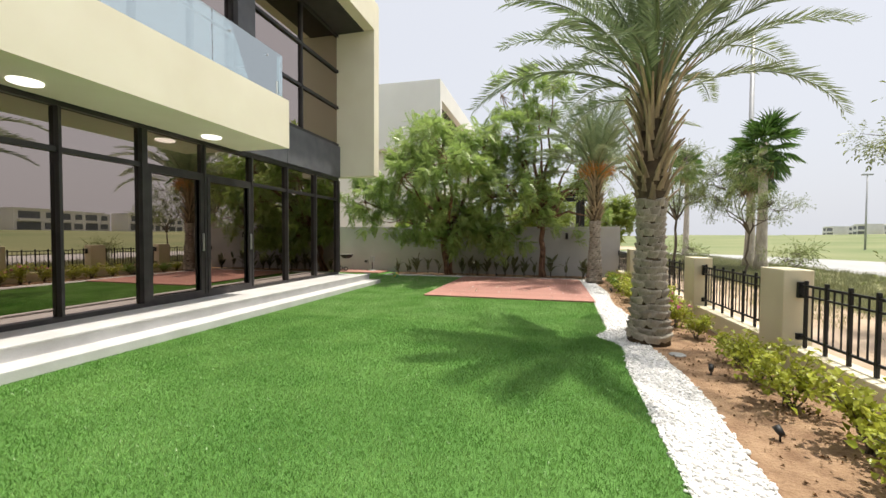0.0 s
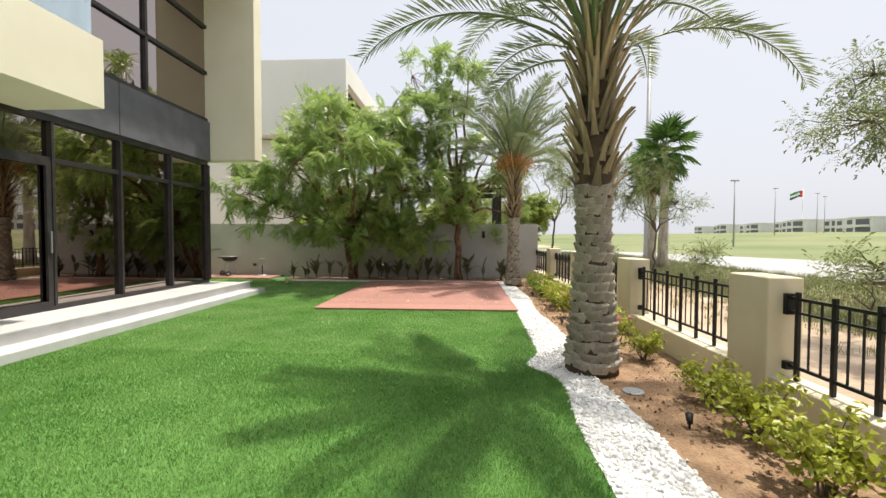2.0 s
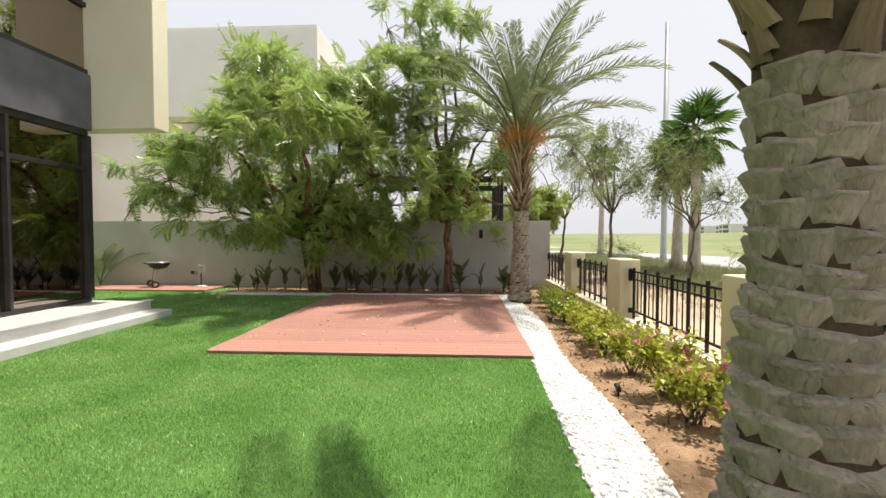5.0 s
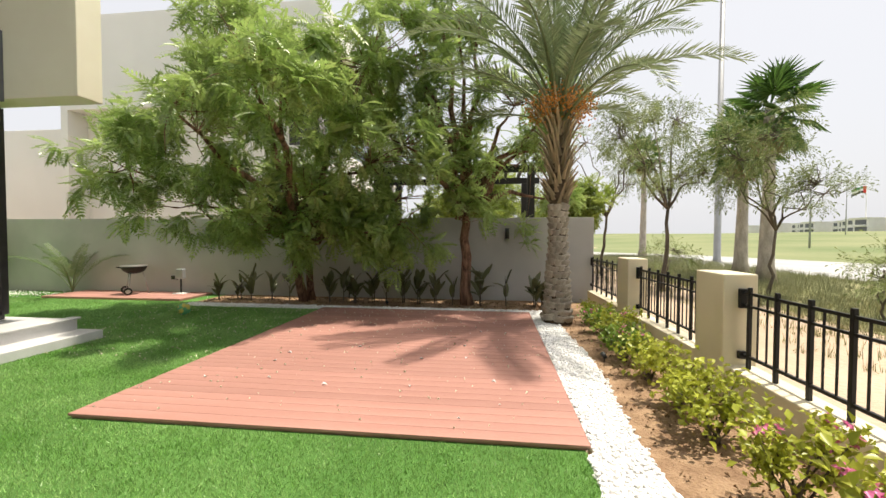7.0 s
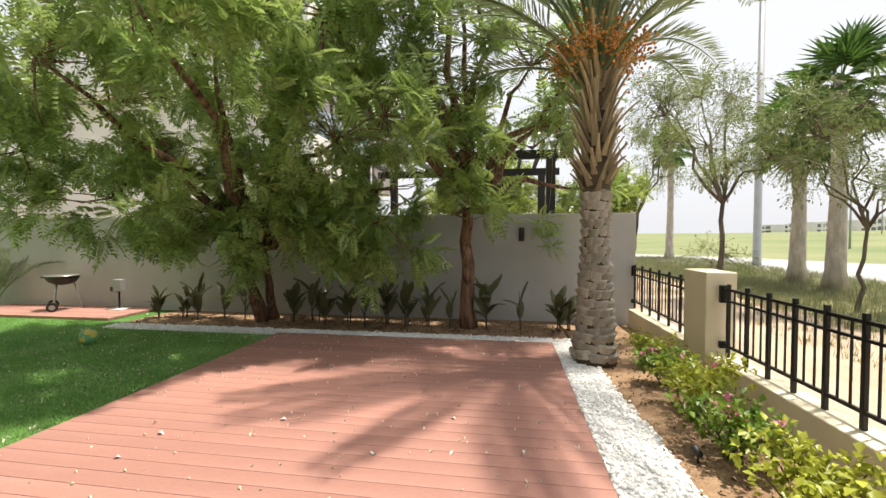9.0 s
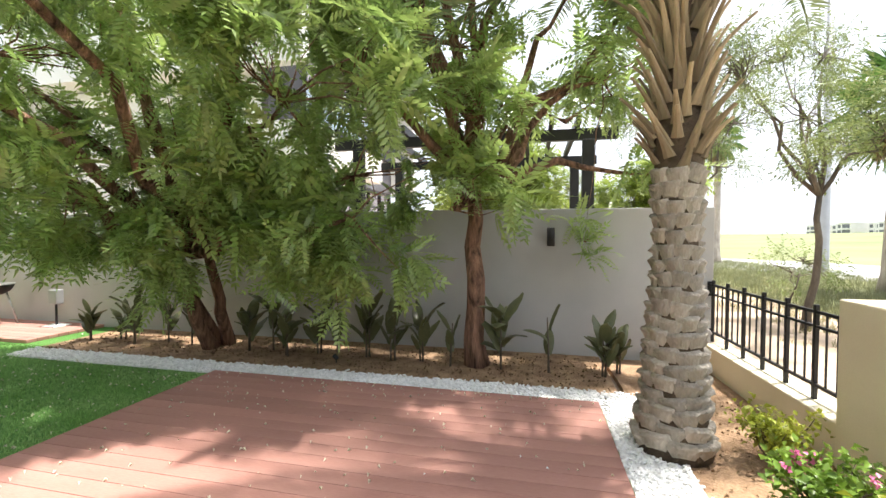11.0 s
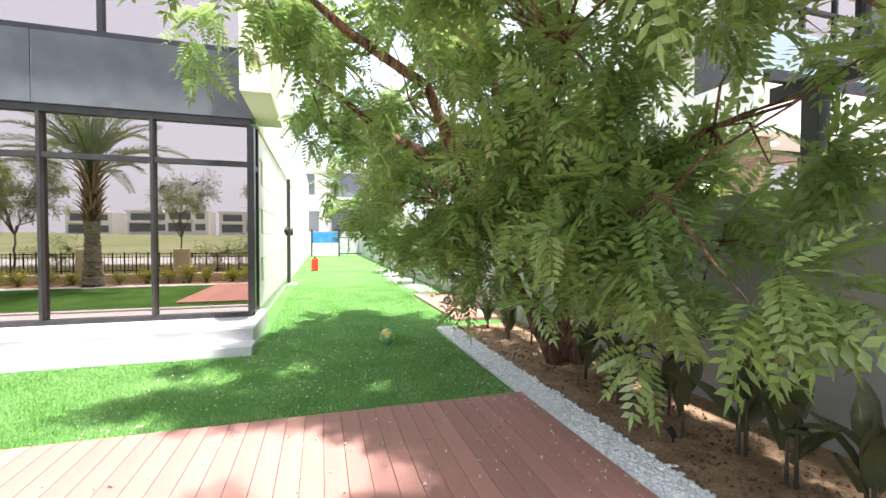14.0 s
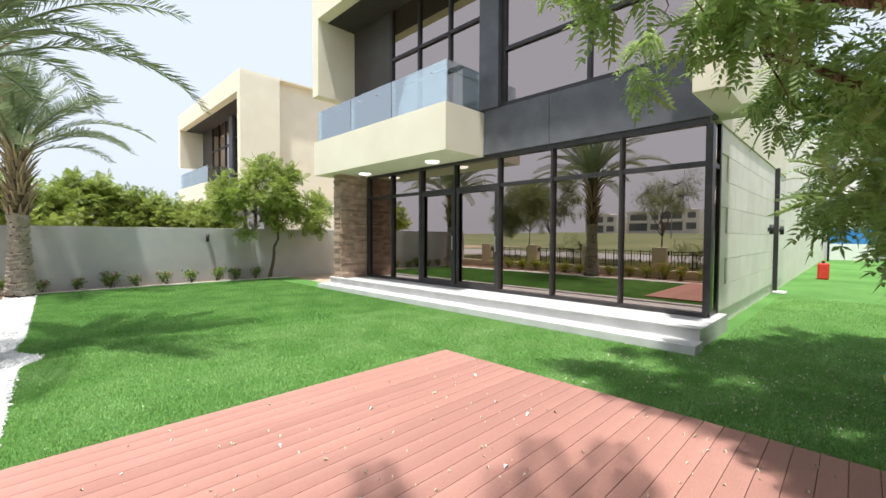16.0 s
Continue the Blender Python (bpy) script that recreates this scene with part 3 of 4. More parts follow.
def bent(a, b, rng, steps=5, wob=0.12, lift=0.0):
    a, b = Vector(a), Vector(b)
    pts = []
    for i in range(steps + 1):
        t = i / steps
        w = math.sin(t * math.pi)
        pts.append(a.lerp(b, t) + Vector((rng.normal(0, wob), rng.normal(0, wob), rng.normal(0, wob) + lift)) * w)
    return pts


def broad_tree(name, label, base, fork, lobes, per, leaves, trunk_r, seed, unit, leaf, bark, category="tree", twigs=0.35, sag=0.25, stems=1, size=(0.75, 1.2)):
    rng = np.random.default_rng(seed)
    tree = empty(name, label, category)
    bm = bmesh.new()
    for s in range(stems):
        off = Vector((rng.normal(0, 0.08), rng.normal(0, 0.08), 0)) * (stems > 1)
        pts = bent(Vector(base) + off, Vector(fork) + off * 2, rng, 6, 0.05)
        tube(bm, pts, [trunk_r * (1.25 if i == 0 else 1.0 - 0.06 * i) / (1 + 0.35 * (stems - 1)) for i in range(7)], 10)
    part("trunk", bm, bark, tree)
    pts = leafy_crown("crown", rng, lobes, per, leaves, unit, leaf, tree, sag=sag, size=size)
    centres = np.array([l[:3] for l in lobes])
    for l in lobes:
        bm = bmesh.new()
        end = Vector(l[:3])
        if l[3] < 0.3:
            big = min((Vector(q[:3]) for q in lobes if q[3] > 0.5), key=lambda q: (q - end).length)
            tube(bm, bent(big, end, rng, 6, 0.03, 0.1), [0.007 - 0.0008 * i for i in range(7)], 5)
        else:
            tube(bm, bent(fork, end, rng, 6, 0.12, 0.15), [trunk_r * (0.62 - 0.085 * i) for i in range(7)], 7)
        part("limb", bm, bark, tree)
    bm = bmesh.new()
    for p in pts:
        if rng.uniform() < twigs:
            c = centres[np.argmin(np.linalg.norm(centres - p, axis=1))]
            tube(bm, bent(c, p, rng, 3, 0.06), [0.016, 0.011, 0.007, 0.003], 3)
    tw = part("fine_branching", bm, bark, tree)
    tagged(tw, kind="stuff")
    return tree


neem_leaf = compound_leaf(7, 0.32, 0.096, 0.039, 0.16)
broad_tree("neem_tree", "leaning bushy neem tree with feathery green leaves", (-3.85, 16.2, 0), (-3.75, 15.6, 1.35),
           [(-3.6, 14.5, 4.2, 1.9, 1.7, 1.6), (-5.3, 14.5, 3.5, 1.7, 1.4, 1.4), (-6.7, 14.4, 2.8, 1.1, 1.0, 1.0), (-3.1, 12.7, 3.85, 1.1, 1.0, 0.8), (-1.7, 15.9, 2.3, 1.0, 0.4, 0.8), (-2.9, 16.2, 1.8, 1.3, 0.3, 0.9), (-4.6, 16.1, 2.5, 1.2, 0.35, 0.8), (-1.9, 16.25, 1.5, 0.9, 0.25, 0.8), (-4.7, 13.1, 3.5, 0.8, 0.7, 0.6), (-3.4, 15.2, 2.3, 1.3, 1.0, 0.9),
            (-2.0, 14.9, 2.9, 1.2, 1.1, 1.1), (-4.6, 15.2, 5.3, 1.4, 1.2, 0.9), (-2.2, 15.3, 4.9, 1.3, 1.2, 1.2), (-2.6, 15.4, 1.7, 0.8, 0.7, 0.6), (-5.4, 14.6, 2.1, 1.0, 0.8, 0.6), (-4.2, 14.6, 2.0, 1.1, 0.8, 0.65), (-2.8, 14.8, 1.8, 0.8, 0.5, 0.55), (-3.6, 15.1, 1.5, 0.8, 0.45, 0.45), (-2.0, 15.3, 1.5, 0.6, 0.4, 0.5), (-1.4, 15.2, 1.75, 0.6, 0.4, 0.75)],
           47, 9, 0.15, 11, neem_leaf, NEEM, NEEMBARK, stems=3)
broad_tree("neem_tree", "tall forked neem tree with reddish bark beside the grey wall", (-0.2, 16.12, 0), (-0.25, 16.1, 2.1),
           [(-0.4, 16.0, 3.8, 1.3, 1.1, 1.0), (-1.3, 15.8, 5.3, 1.2, 1.1, 1.2), (-0.4, 16.2, 6.3, 1.0, 1.0, 1.1), (-1.0, 16.1, 7.7, 0.55, 0.55, 0.75), (0.8, 16.2, 4.3, 1.0, 0.9, 0.9),
            (-0.4, 15.45, 1.85, 0.5, 0.35, 0.7), (-1.5, 15.6, 3.4, 0.9, 0.7, 0.8), (-0.1, 15.7, 2.9, 0.8, 0.6, 0.5), (1.3, 17.9, 3.6, 0.8, 0.6, 0.8), (-1.8, 15.9, 6.9, 0.6, 0.6, 0.7), (1.08, 16.5, 1.5, 0.1, 0.06, 0.1), (1.75, 16.5, 2.3, 0.33, 0.25, 0.33), (1.2, 16.1, 3.3, 0.8, 0.6, 0.6), (1.9, 16.6, 4.5, 0.8, 0.7, 0.8), (0.1, 16.2, 7.1, 0.5, 0.5, 0.5)],
           42, 9, 0.13, 12, neem_leaf, NEEM, NEEMBARK)
round_leaf = compound_leaf(4, 0.3, 0.13, 0.06, 0.06)
broad_tree("small_tree", "small light green tree leaning against the grey side wall", (-5.35, -1.25, 0), (-5.6, -1.1, 1.7),
           [(-5.5, -0.8, 3.0, 1.1, 0.9, 0.8), (-6.6, -0.8, 2.5, 1.0, 0.8, 0.8), (-4.3, -0.8, 2.4, 1.0, 0.7, 0.7), (-5.3, -1.0, 3.9, 0.7, 0.5, 0.5), (-3.8, -0.9, 3.0, 0.6, 0.5, 0.5)], 105, 7, 0.06, 13, round_leaf, LIGHTLEAF, GREYBARK)
for i, (x, y, z, r) in enumerate(((1.5, -8.0, 2.3, 1.9), (-1.6, -8.5, 2.5, 1.7), (-4.5, -7.5, 1.9, 1.5), (-0.5, 23.5, 2.6, 1.5), (-6.0, 19.3, 1.9, 0.9), (3.0, 22.5, 2.2, 1.1))):
    broad_tree("garden_tree", "dense green garden tree standing behind the boundary wall", (x, y, 0), (x, y, 1.2), [(x, y, z, r, r, r * 0.75), (x + 0.8, y, z + 0.5, r * 0.7, r * 0.7, r * 0.6), (x - 0.9, y + 0.3, z - 0.2, r * 0.7, r * 0.6, r * 0.6)], 130, 7, 0.12, 20 + i, round_leaf, LIGHTLEAF, GREYBARK)


# ---- date palms ----
def frond_mesh(name, length, rise, bend, seed, material, pairs=62):
    """A date frond along +y: rib that rises by `rise` and bends down by `bend` radians along its length."""
    rng = np.random.default_rng(seed)
    n = 14
    pts, ang, p = [np.zeros(3)], rise, np.zeros(3)
    tang = []
    for i in range(n):
        a = rise - bend * (i / n) ** 1.3
        tang.append(np.array([0, math.cos(a), math.sin(a)]))
        p = p + tang[-1] * length / n
        pts.append(p.copy())
    tang.append(tang[-1])
    v, f = [], []
    for i in range(n + 1):
        w = 0.035 * (1 - i / n) ** 0.8 + 0.004
        up = np.cross(np.array([1.0, 0, 0]), tang[i])
        v += [pts[i] + np.array([-w, 0, 0]), pts[i] + np.array([w, 0, 0]), pts[i] + up * w * 0.8]
    for i in range(n):
        a, b = 3 * i, 3 * i + 3
        for q, r in ((0, 1), (1, 2), (2, 0)):
            f += [(a + q, a + r, b + r), (a + q, b + r, b + q)]
    for i in range(pairs):
        t = 0.24 + 0.76 * (i + rng.uniform(0, 0.5)) / pairs
        k = min(t, 0.999) * n
        a = int(k)
        o = pts[a] + (pts[a + 1] - pts[a]) * (k - a)
        tg = tang[a]
        up = np.cross(np.array([1.0, 0, 0]), tg)
        ln = 0.44 * (0.35 + 0.65 * math.sin(math.pi * min(1.0, 0.12 + t * 0.83))) * rng.uniform(0.85, 1.1) * length / 2.9
        for s in (-1, 1):
            d = np.array([s * 0.72, 0, 0]) + tg * 0.66 + up * rng.uniform(0.05, 0.5)
            d /= np.linalg.norm(d)
            side = np.cross(d, up)
            side /= np.linalg.norm(side)
            mid = o + d * ln * 0.5
            tip = o + d * ln + np.array([0, 0, -0.10 * ln])
            j = len(v)
            v += [o, mid + side * 0.011, tip, mid - side * 0.011]
            f += [(j, j + 1, j + 2), (j, j + 2, j + 3)]
    return raw_mesh(name, np.array(v), np.array(f), material)


def boss_mesh():
    """A cut leaf base: a rhombic scale whose upper lip stands out."""
    bm = bmesh.new()
    ring = [(-0.108, -0.034, 0.010), (-0.062, -0.010, -0.058), (0.062, -0.010, -0.058), (0.108, -0.034, 0.010), (0.092, -0.020, 0.056), (-0.092, -0.020, 0.056)]
    lip = [(-0.098, -0.010, 0.012), (-0.056, 0.004, -0.048), (0.056, 0.004, -0.048), (0.098, -0.010, 0.012), (0.082, 0.024, 0.048), (-0.082, 0.024, 0.048)]
    crown = [(0.62 * x, y + 0.013, 0.004 + 0.62 * z) for x, y, z in lip]
    loops = [[bm.verts.new(p) for p in row] for row in (ring, lip, crown)]
    for a, b in zip(loops, loops[1:]):
        for i in range(6):
            bm.faces.new((a[i], a[(i + 1) % 6], b[(i + 1) % 6], b[i]))
    bm.faces.new(loops[-1])
    for f in bm.faces:
        f.smooth = True
    return mesh_of("boss", bm, BARK)


def stub_mesh(length, seed):
    """A sawn frond stalk: a flattened, tapering, upward curving wedge."""
    bm = bmesh.new()
    rings = []
    for i in range(5):
        t = i / 4
        y, z = 0.01 + length * (0.20 * t + 0.16 * t * t), length * (0.95 * t - 0.06 * t * t)
        w, th = 0.013 + 0.03 * (1 - t) ** 1.6, 0.011 + 0.009 * (1 - t)
        rings.append([bm.verts.new((sx * w, y + sy * th, z)) for sx, sy in ((-1, -0.6), (0, -1.0), (1, -0.6), (0.8, 0.5), (0, 1.0), (-0.8, 0.5))])
    for a, b in zip(rings, rings[1:]):
        for k in range(6):
            bm.faces.new((a[k], a[(k + 1) % 6], b[(k + 1) % 6], b[k]))
    bm.faces.new(rings[-1])
    return mesh_of("stub", bm, STUB)


BOSS = boss_mesh()
STUBS = [stub_mesh(l, i) for i, l in enumerate((0.26, 0.38, 0.54, 0.8))]
CLASSES = [(2.5, 1.46, 0.5), (2.8, 1.3, 0.8), (3.0, 1.12, 1.15), (3.0, 0.92, 1.35), (2.9, 0.72, 1.4), (2.6, 0.5, 1.3)]
FRONDS = [[frond_mesh("frond", l * (0.95 + 0.1 * k), r, b * (0.9 + 0.25 * k), 7 * i + k, FROND) for k in range(2)] for i, (l, r, b) in enumerate(CLASSES)]
DRYFRONDS = [frond_mesh("dry_frond", 1.7, 0.2, 1.6, 91, DRYFROND, 40)]


def date_palm(label, x, y, seed, fruit, r0=0.285, top=1.98, crown=3.65, scale=1.0, spin=0.0):
    rng = random.Random(seed)
    palm = empty("date_palm", label, "palm tree", pose(x, y, 0))
    def radius(z):
        return r0 - 0.10 * min(1, z / 1.4) + 0.10 * max(0, 0.25 - z) + (0.035 * max(0, z - 1.7) / 0.6 if z < 2.3 else 0.035 - 0.07 * (z - 2.3))
    bm = bmesh.new()
    zs = [0, 0.12, 0.3, 0.7, 1.2, 1.7, 2.0, 2.4, 2.9, crown]
    tube(bm, [(0, 0, z) for z in zs], [radius(z) - 0.02 for z in zs], 18)
    part("trunk", bm, FIBRE, palm, "fibrous palm trunk core")
    rows = 19
    for r in range(rows):
        z = 0.10 + (top - 0.10) * r / (rows - 1)
        for k in range(8):
            a = (k + 0.5 * (r % 2)) / 8 * math.tau + rng.uniform(-0.05, 0.05) + r * 0.03
            ob = part("leaf_scar", BOSS, BARK, palm)
            q = radius(z) - 0.018
            ob.matrix_basis = Matrix.Translation((q * math.cos(a), q * math.sin(a), z + rng.uniform(-0.026, 0.026))) @ pose(0, 0, 0, rng.uniform(-5, 5), rng.uniform(-15, 15), math.degrees(a) - 90) @ Matrix.Diagonal((rng.uniform(0.94, 1.06) * radius(z) / 0.235, rng.uniform(0.9, 1.4), rng.uniform(1.0, 1.14), 1))
    n = 128
    for i in range(n):
        t = i / n
        z = top + 0.02 + (crown - top - 0.25) * t + rng.uniform(-0.03, 0.07)
        a = i * 2.39996 + rng.uniform(-0.4, 0.4)
        ob = part("stub", STUBS[min(3, int(t * 3.2 + rng.uniform(0, 0.9)))], STUB, palm)
        q = radius(z) - 0.03
        ob.matrix_basis = Matrix.Translation((q * math.cos(a), q * math.sin(a), z)) @ pose(0, 0, 0, -rng.uniform(-4, 24) + 6 * t, rng.uniform(-14, 14), math.degrees(a) - 90)
    i = 0
    for c, count in enumerate((5, 7, 9, 8, 6, 3)):
        for k in range(count):
            a = spin + (k + 0.37 * c) / count * math.tau + rng.uniform(-0.15, 0.15)
            ob = part("frond", rng.choice(FRONDS[c]), FROND, palm)
            z = crown - 0.05 * c + 0.05
            q = 0.05 + 0.02 * c
            s = scale * rng.uniform(0.9, 1.05)
            ob.matrix_basis = Matrix.Translation((q * math.cos(a), q * math.sin(a), z)) @ pose(0, 0, 0, rng.uniform(-5, 5), rng.uniform(-14, 14), math.degrees(a) - 90) @ Matrix.Diagonal((s, s, s, 1))
    if fruit:
        g = np.random.default_rng(seed)
        bm = bmesh.new()
        bmesh.ops.create_icosphere(bm, subdivisions=1, radius=0.017)
        uv, uf = np.array([w.co[:] for w in bm.verts]), np.array([[w.index for w in q.verts] for q in bm.faces])
        bm.free()
        for a in (-2.2, -1.3, -0.4, 2.9, 0.6):
            c = np.array((0.42 * math.cos(a), 0.42 * math.sin(a), crown + 0.05))
            pts = c + g.normal(0, 1, (150, 3)) * np.array((0.10, 0.10, 0.13))
            v, f = scatter(uv, uf, rots(g, 150), pts)
            part("fruit_bunch", raw_mesh("fruit_bunch", v, f, DATES), DATES, palm, "bunch of orange dates")["kind"] = "stuff"
            bm = bmesh.new()
            tube(bm, bent((0, 0, crown), c + (0, 0, 0.1), g, 3, 0.03, 0.12), [0.02, 0.018, 0.014, 0.01], 5)
            part("fruit_stalk", bm, RACHIS, palm)
    return palm


date_palm("date palm with woven grey trunk and dusty green fronds", 1.42, 6.5, 3, False, spin=0.4, scale=0.88)
date_palm("date palm hung with orange fruit beside the deck", 1.48, 14.45, 4, True, r0=0.255, spin=1.1)
date_palm("date palm growing beside the grey side wall", 1.0, -0.75, 5, False, spin=2.0, scale=0.95)


# ---- fan palms ----
def fan_mesh():
    v, f = [], []
    segs = 20
    v += [(-0.02, 0, 0), (0.02, 0, 0), (0.015, 0.8, 0.1), (-0.015, 0.8, 0.1)]
    f += [(0, 1, 2), (0, 2, 3)]
    for i in range(segs):
        a = -2.1 + 4.2 * i / (segs - 1)
        o = np.array((0, 0.8, 0.1))
        d = np.array((math.sin(a), math.cos(a), 0.0))
        s = np.array((math.cos(a), -math.sin(a), 0.0))
        L = 1.05 - 0.2 * abs(a) / 2.1
        k = len(v)
        v += [o, o + d * L * 0.45 + s * 0.036 + (0, 0, 0.03 * (-1) ** i), o + d * L + (0, 0, -0.25), o + d * L * 0.45 - s * 0.036 + (0, 0, 0.03 * (-1) ** i)]
        f += [(k, k + 1, k + 2), (k, k + 2, k + 3)]
    return np.array(v, dtype=float), np.array(f)


FV, FF = fan_mesh()
FAN, DRYFAN = raw_mesh("fan_leaf", FV, FF, FANLEAF), raw_mesh("dry_fan_leaf", FV, FF, DRYFROND)


def fan_palm(x, y, h, seed):
    rng = random.Random(seed)
    p = empty("fan_palm", "tall fan palm with a round green crown beyond the fence", "palm tree", pose(x, y, -0.06), "fan palms")
    bm = bmesh.new()
    tube(bm, [(0, 0, 0), (0, 0, 0.6), (0.03, 0, h * 0.5), (0, 0, h - 0.6), (0, 0, h)], [0.36, 0.25, 0.19, 0.18, 0.12], 12)
    part("trunk", bm, BARK, p)
    for i in range(27):
        t = i / 27
        e = 88 - 150 * t
        ob = part("leaf", FAN, FANLEAF, p)
        ob.matrix_basis = Matrix.Translation((0, 0, h - 0.05 - 0.5 * t)) @ pose(0, 0, 0, 0, 0, i * 137.5) @ pose(0, 0, 0, e, rng.uniform(-20, 20), 0) @ Matrix.Diagonal((rng.uniform(0.75, 1.02),) * 3 + (1,))
    for i in range(10):
        ob = part("dead_leaf", DRYFAN, DRYFROND, p, "dry brown hanging leaf")
        ob.matrix_basis = Matrix.Translation((0, 0, h - 0.6)) @ pose(0, 0, 0, 0, 0, i * 36 + 9) @ pose(0, 0, 0, -68, 0, 0) @ Matrix.Diagonal((0.7,) * 3 + (1,))
    return p


fan_palm(11.5, 39.9, 7.9, 1)
fan_palm(9.75, 22.7, 6.1, 2)
fan_palm(10.25, 25.1, 5.5, 3)

# ---- thin trees and scrub outside the fence ----
wisp_leaf = compound_leaf(5, 0.26, 0.05, 0.012, 0.05)
def wisp_tree(x, y, h, r, seed, per=34, leaves=9):
    lobes = []
    g = random.Random(seed)
    for i in range(7):
        a = g.uniform(0, math.tau)
        lobes.append((x + r * 0.7 * math.cos(a), y + r * 0.7 * math.sin(a), h * g.uniform(0.5, 0.95), r * 0.5, r * 0.5, r * 0.42))
    broad_tree("acacia_tree", "thin wispy acacia tree on the sandy verge", (x, y, -0.06), (x + 0.15, y, h * 0.38), lobes, per, leaves, 0.011 * h, seed, wisp_leaf, WISP, GREYBARK, twigs=0.8, size=(0.9, 1.5))


wisp_tree(5.1, 19.5, 6.0, 1.7, 31, 46, 11)
wisp_tree(4.6, 24.0, 6.0, 1.8, 32)
wisp_tree(7.6, 19.0, 4.4, 1.5, 33, 44, 10)
wisp_tree(14.5, 11.0, 4.6, 2.2, 34, 60, 10)
wisp_tree(6.0, 1.9, 4.3, 1.5, 35, 130, 14)
wisp_tree(6.3, 7.5, 4.1, 1.15, 36, 48, 9)
for i, (x, y, r) in enumerate(((8.0, 9.5, 0.9), (10.0, 11.0, 0.9), (7.4, 15.5, 0.8), (6.6, 8.9, 0.9), (6.2, 22.0, 0.8), (8.5, 2.0, 1.0))):
    broad_tree("desert_bush", "grey-green wiry bush on the sandy verge", (x, y, -0.06), (x, y, 0.25), [(x, y, 0.75, r, r, 0.55), (x + 0.4, y + 0.3, 1.0, r * 0.6, r * 0.6, 0.5)], 50, 8, 0.03, 200 + i, wisp_leaf, WISP, GREYBARK, category="bush", twigs=0.7, size=(0.9, 1.5))
wisp_tree(3.4, 33.0, 4.5, 2.4, 37, 40, 8)
wisp_tree(14.5, -5.0, 5.0, 2.4, 38, 120, 14)


def scrub(name, area, n, seed, material, h, label):
    """Tufts of thin blades over a stretch of ground."""
    rng = np.random.default_rng(seed)
    uv = np.array([(-0.006, 0, 0), (0.006, 0, 0), (0, 0.05, 1.0)], dtype=float)
    uf = np.array([(0, 1, 2)])
    tufts = area(rng, n // 14)
    base = np.repeat(tufts, 14, 0)
    base[:, :2] += rng.normal(0, 0.07, (len(base), 2))
    s = rng.uniform(0.4, 1.0, len(base)) * h
    m = rots(rng, len(base), tilt=0.45) * np.stack([np.ones(len(base)), s, s], 1)[:, None, :]
    v, f = scatter(uv, uf, m, base)
    v[:, 2] = np.maximum(v[:, 2], -0.06)
    return tagged(new(name, raw_mesh(name, v, f, material)), label, "grass", kind="stuff")


DRYBLADE = leaf_mat("dry_grass_blade", (0.20, 0.21, 0.08), (0.40, 0.36, 0.20), 0.2, 0.3, 0.3)
scrub("dry_grass", lambda g, n: np.stack([4.2 + 5.0 * g.uniform(0, 1, n) ** 0.6, g.uniform(-8, 40, n), np.full(n, -0.06)], 1), 42000, 41, DRYBLADE, 0.20, "dry yellow-green grass tufts on the sandy verge")

GREYBLADE = leaf_mat("grey_green_blade", (0.17, 0.19, 0.10), (0.33, 0.33, 0.19), 0.2, 0.3, 0.3)
scrub("dry_grass", lambda g, n: np.stack([g.uniform(6.2, 13.2, n), g.uniform(-8, 42, n), np.full(n, -0.06)], 1), 110000, 42, GREYBLADE, 0.30, "tall grey-green grass beside the path")

# ---- turf pile ----
# the roll whose blades take the colour darkened for nap shade
def near_roll(p):
    return p[:, 1] < 6.97 - 0.03 * (p[:, 0] + 4.0)


def turf(name, areas, density, seed, near=None):
    rng = np.random.default_rng(seed)
    pts = []
    for x0, y0, x1, y1 in areas:
        n = int((x1 - x0) * (y1 - y0) * density)
        pts.append(np.stack([rng.uniform(x0, x1, n), rng.uniform(y0, y1, n), np.zeros(n)], 1))
    p = np.concatenate(pts)
    edge = np.array([gravel_inner(y) for y in p[:, 1]])
    p = p[(p[:, 0] < edge) & ~((p[:, 0] > DX0) & (p[:, 1] > DY0))]
    if near is not None:
        p = p[near_roll(p) == near]
    n = len(p)
    uv = np.array([(-0.0035, 0, -0.004), (0.0035, 0, -0.004), (0, 0.012, 0.026)])
    uf = np.array([(0, 1, 2)])
    m = rots(rng, n, tilt=0.5) * rng.uniform(0.7, 1.25, (n, 1, 1))
    v, f = scatter(uv, uf, m, p)
    tagged(new(name, raw_mesh(name, v, f, BLADE_NEAR if near else BLADE)), "short artificial turf pile in bright green", "grass", kind="stuff")


turf("turf_pile", [(-5.22, 1.2, 1.1, 10.0), (-6.0, 10.0, -3.08, 15.1), (-5.22, -1.0, 1.1, 1.2)], 6500, 51, False)
turf("turf_pile", [(-5.22, -1.0, 1.1, 10.0)], 6500, 53, True)
turf("turf_pile", [(-13.0, 12.45, -6.0, 15.6)], 2500, 52)

# ---- far surroundings ----
def path_mid(y):
    return 17.0 - (0.016 * (y - 22) ** 2 if y > 22 else 0.0)


strip("path", lambda y: path_mid(y) - 3.6, lambda y: path_mid(y) + 8.0, -120, 52, -0.045, PATH, "pale grey path curving past the green", "path")
strip("verge", lambda y: 6.5, lambda y: path_mid(y) - 3.6, -120, 44, -0.05, DRYGRASS, "dry grassy verge beside the path", "ground")


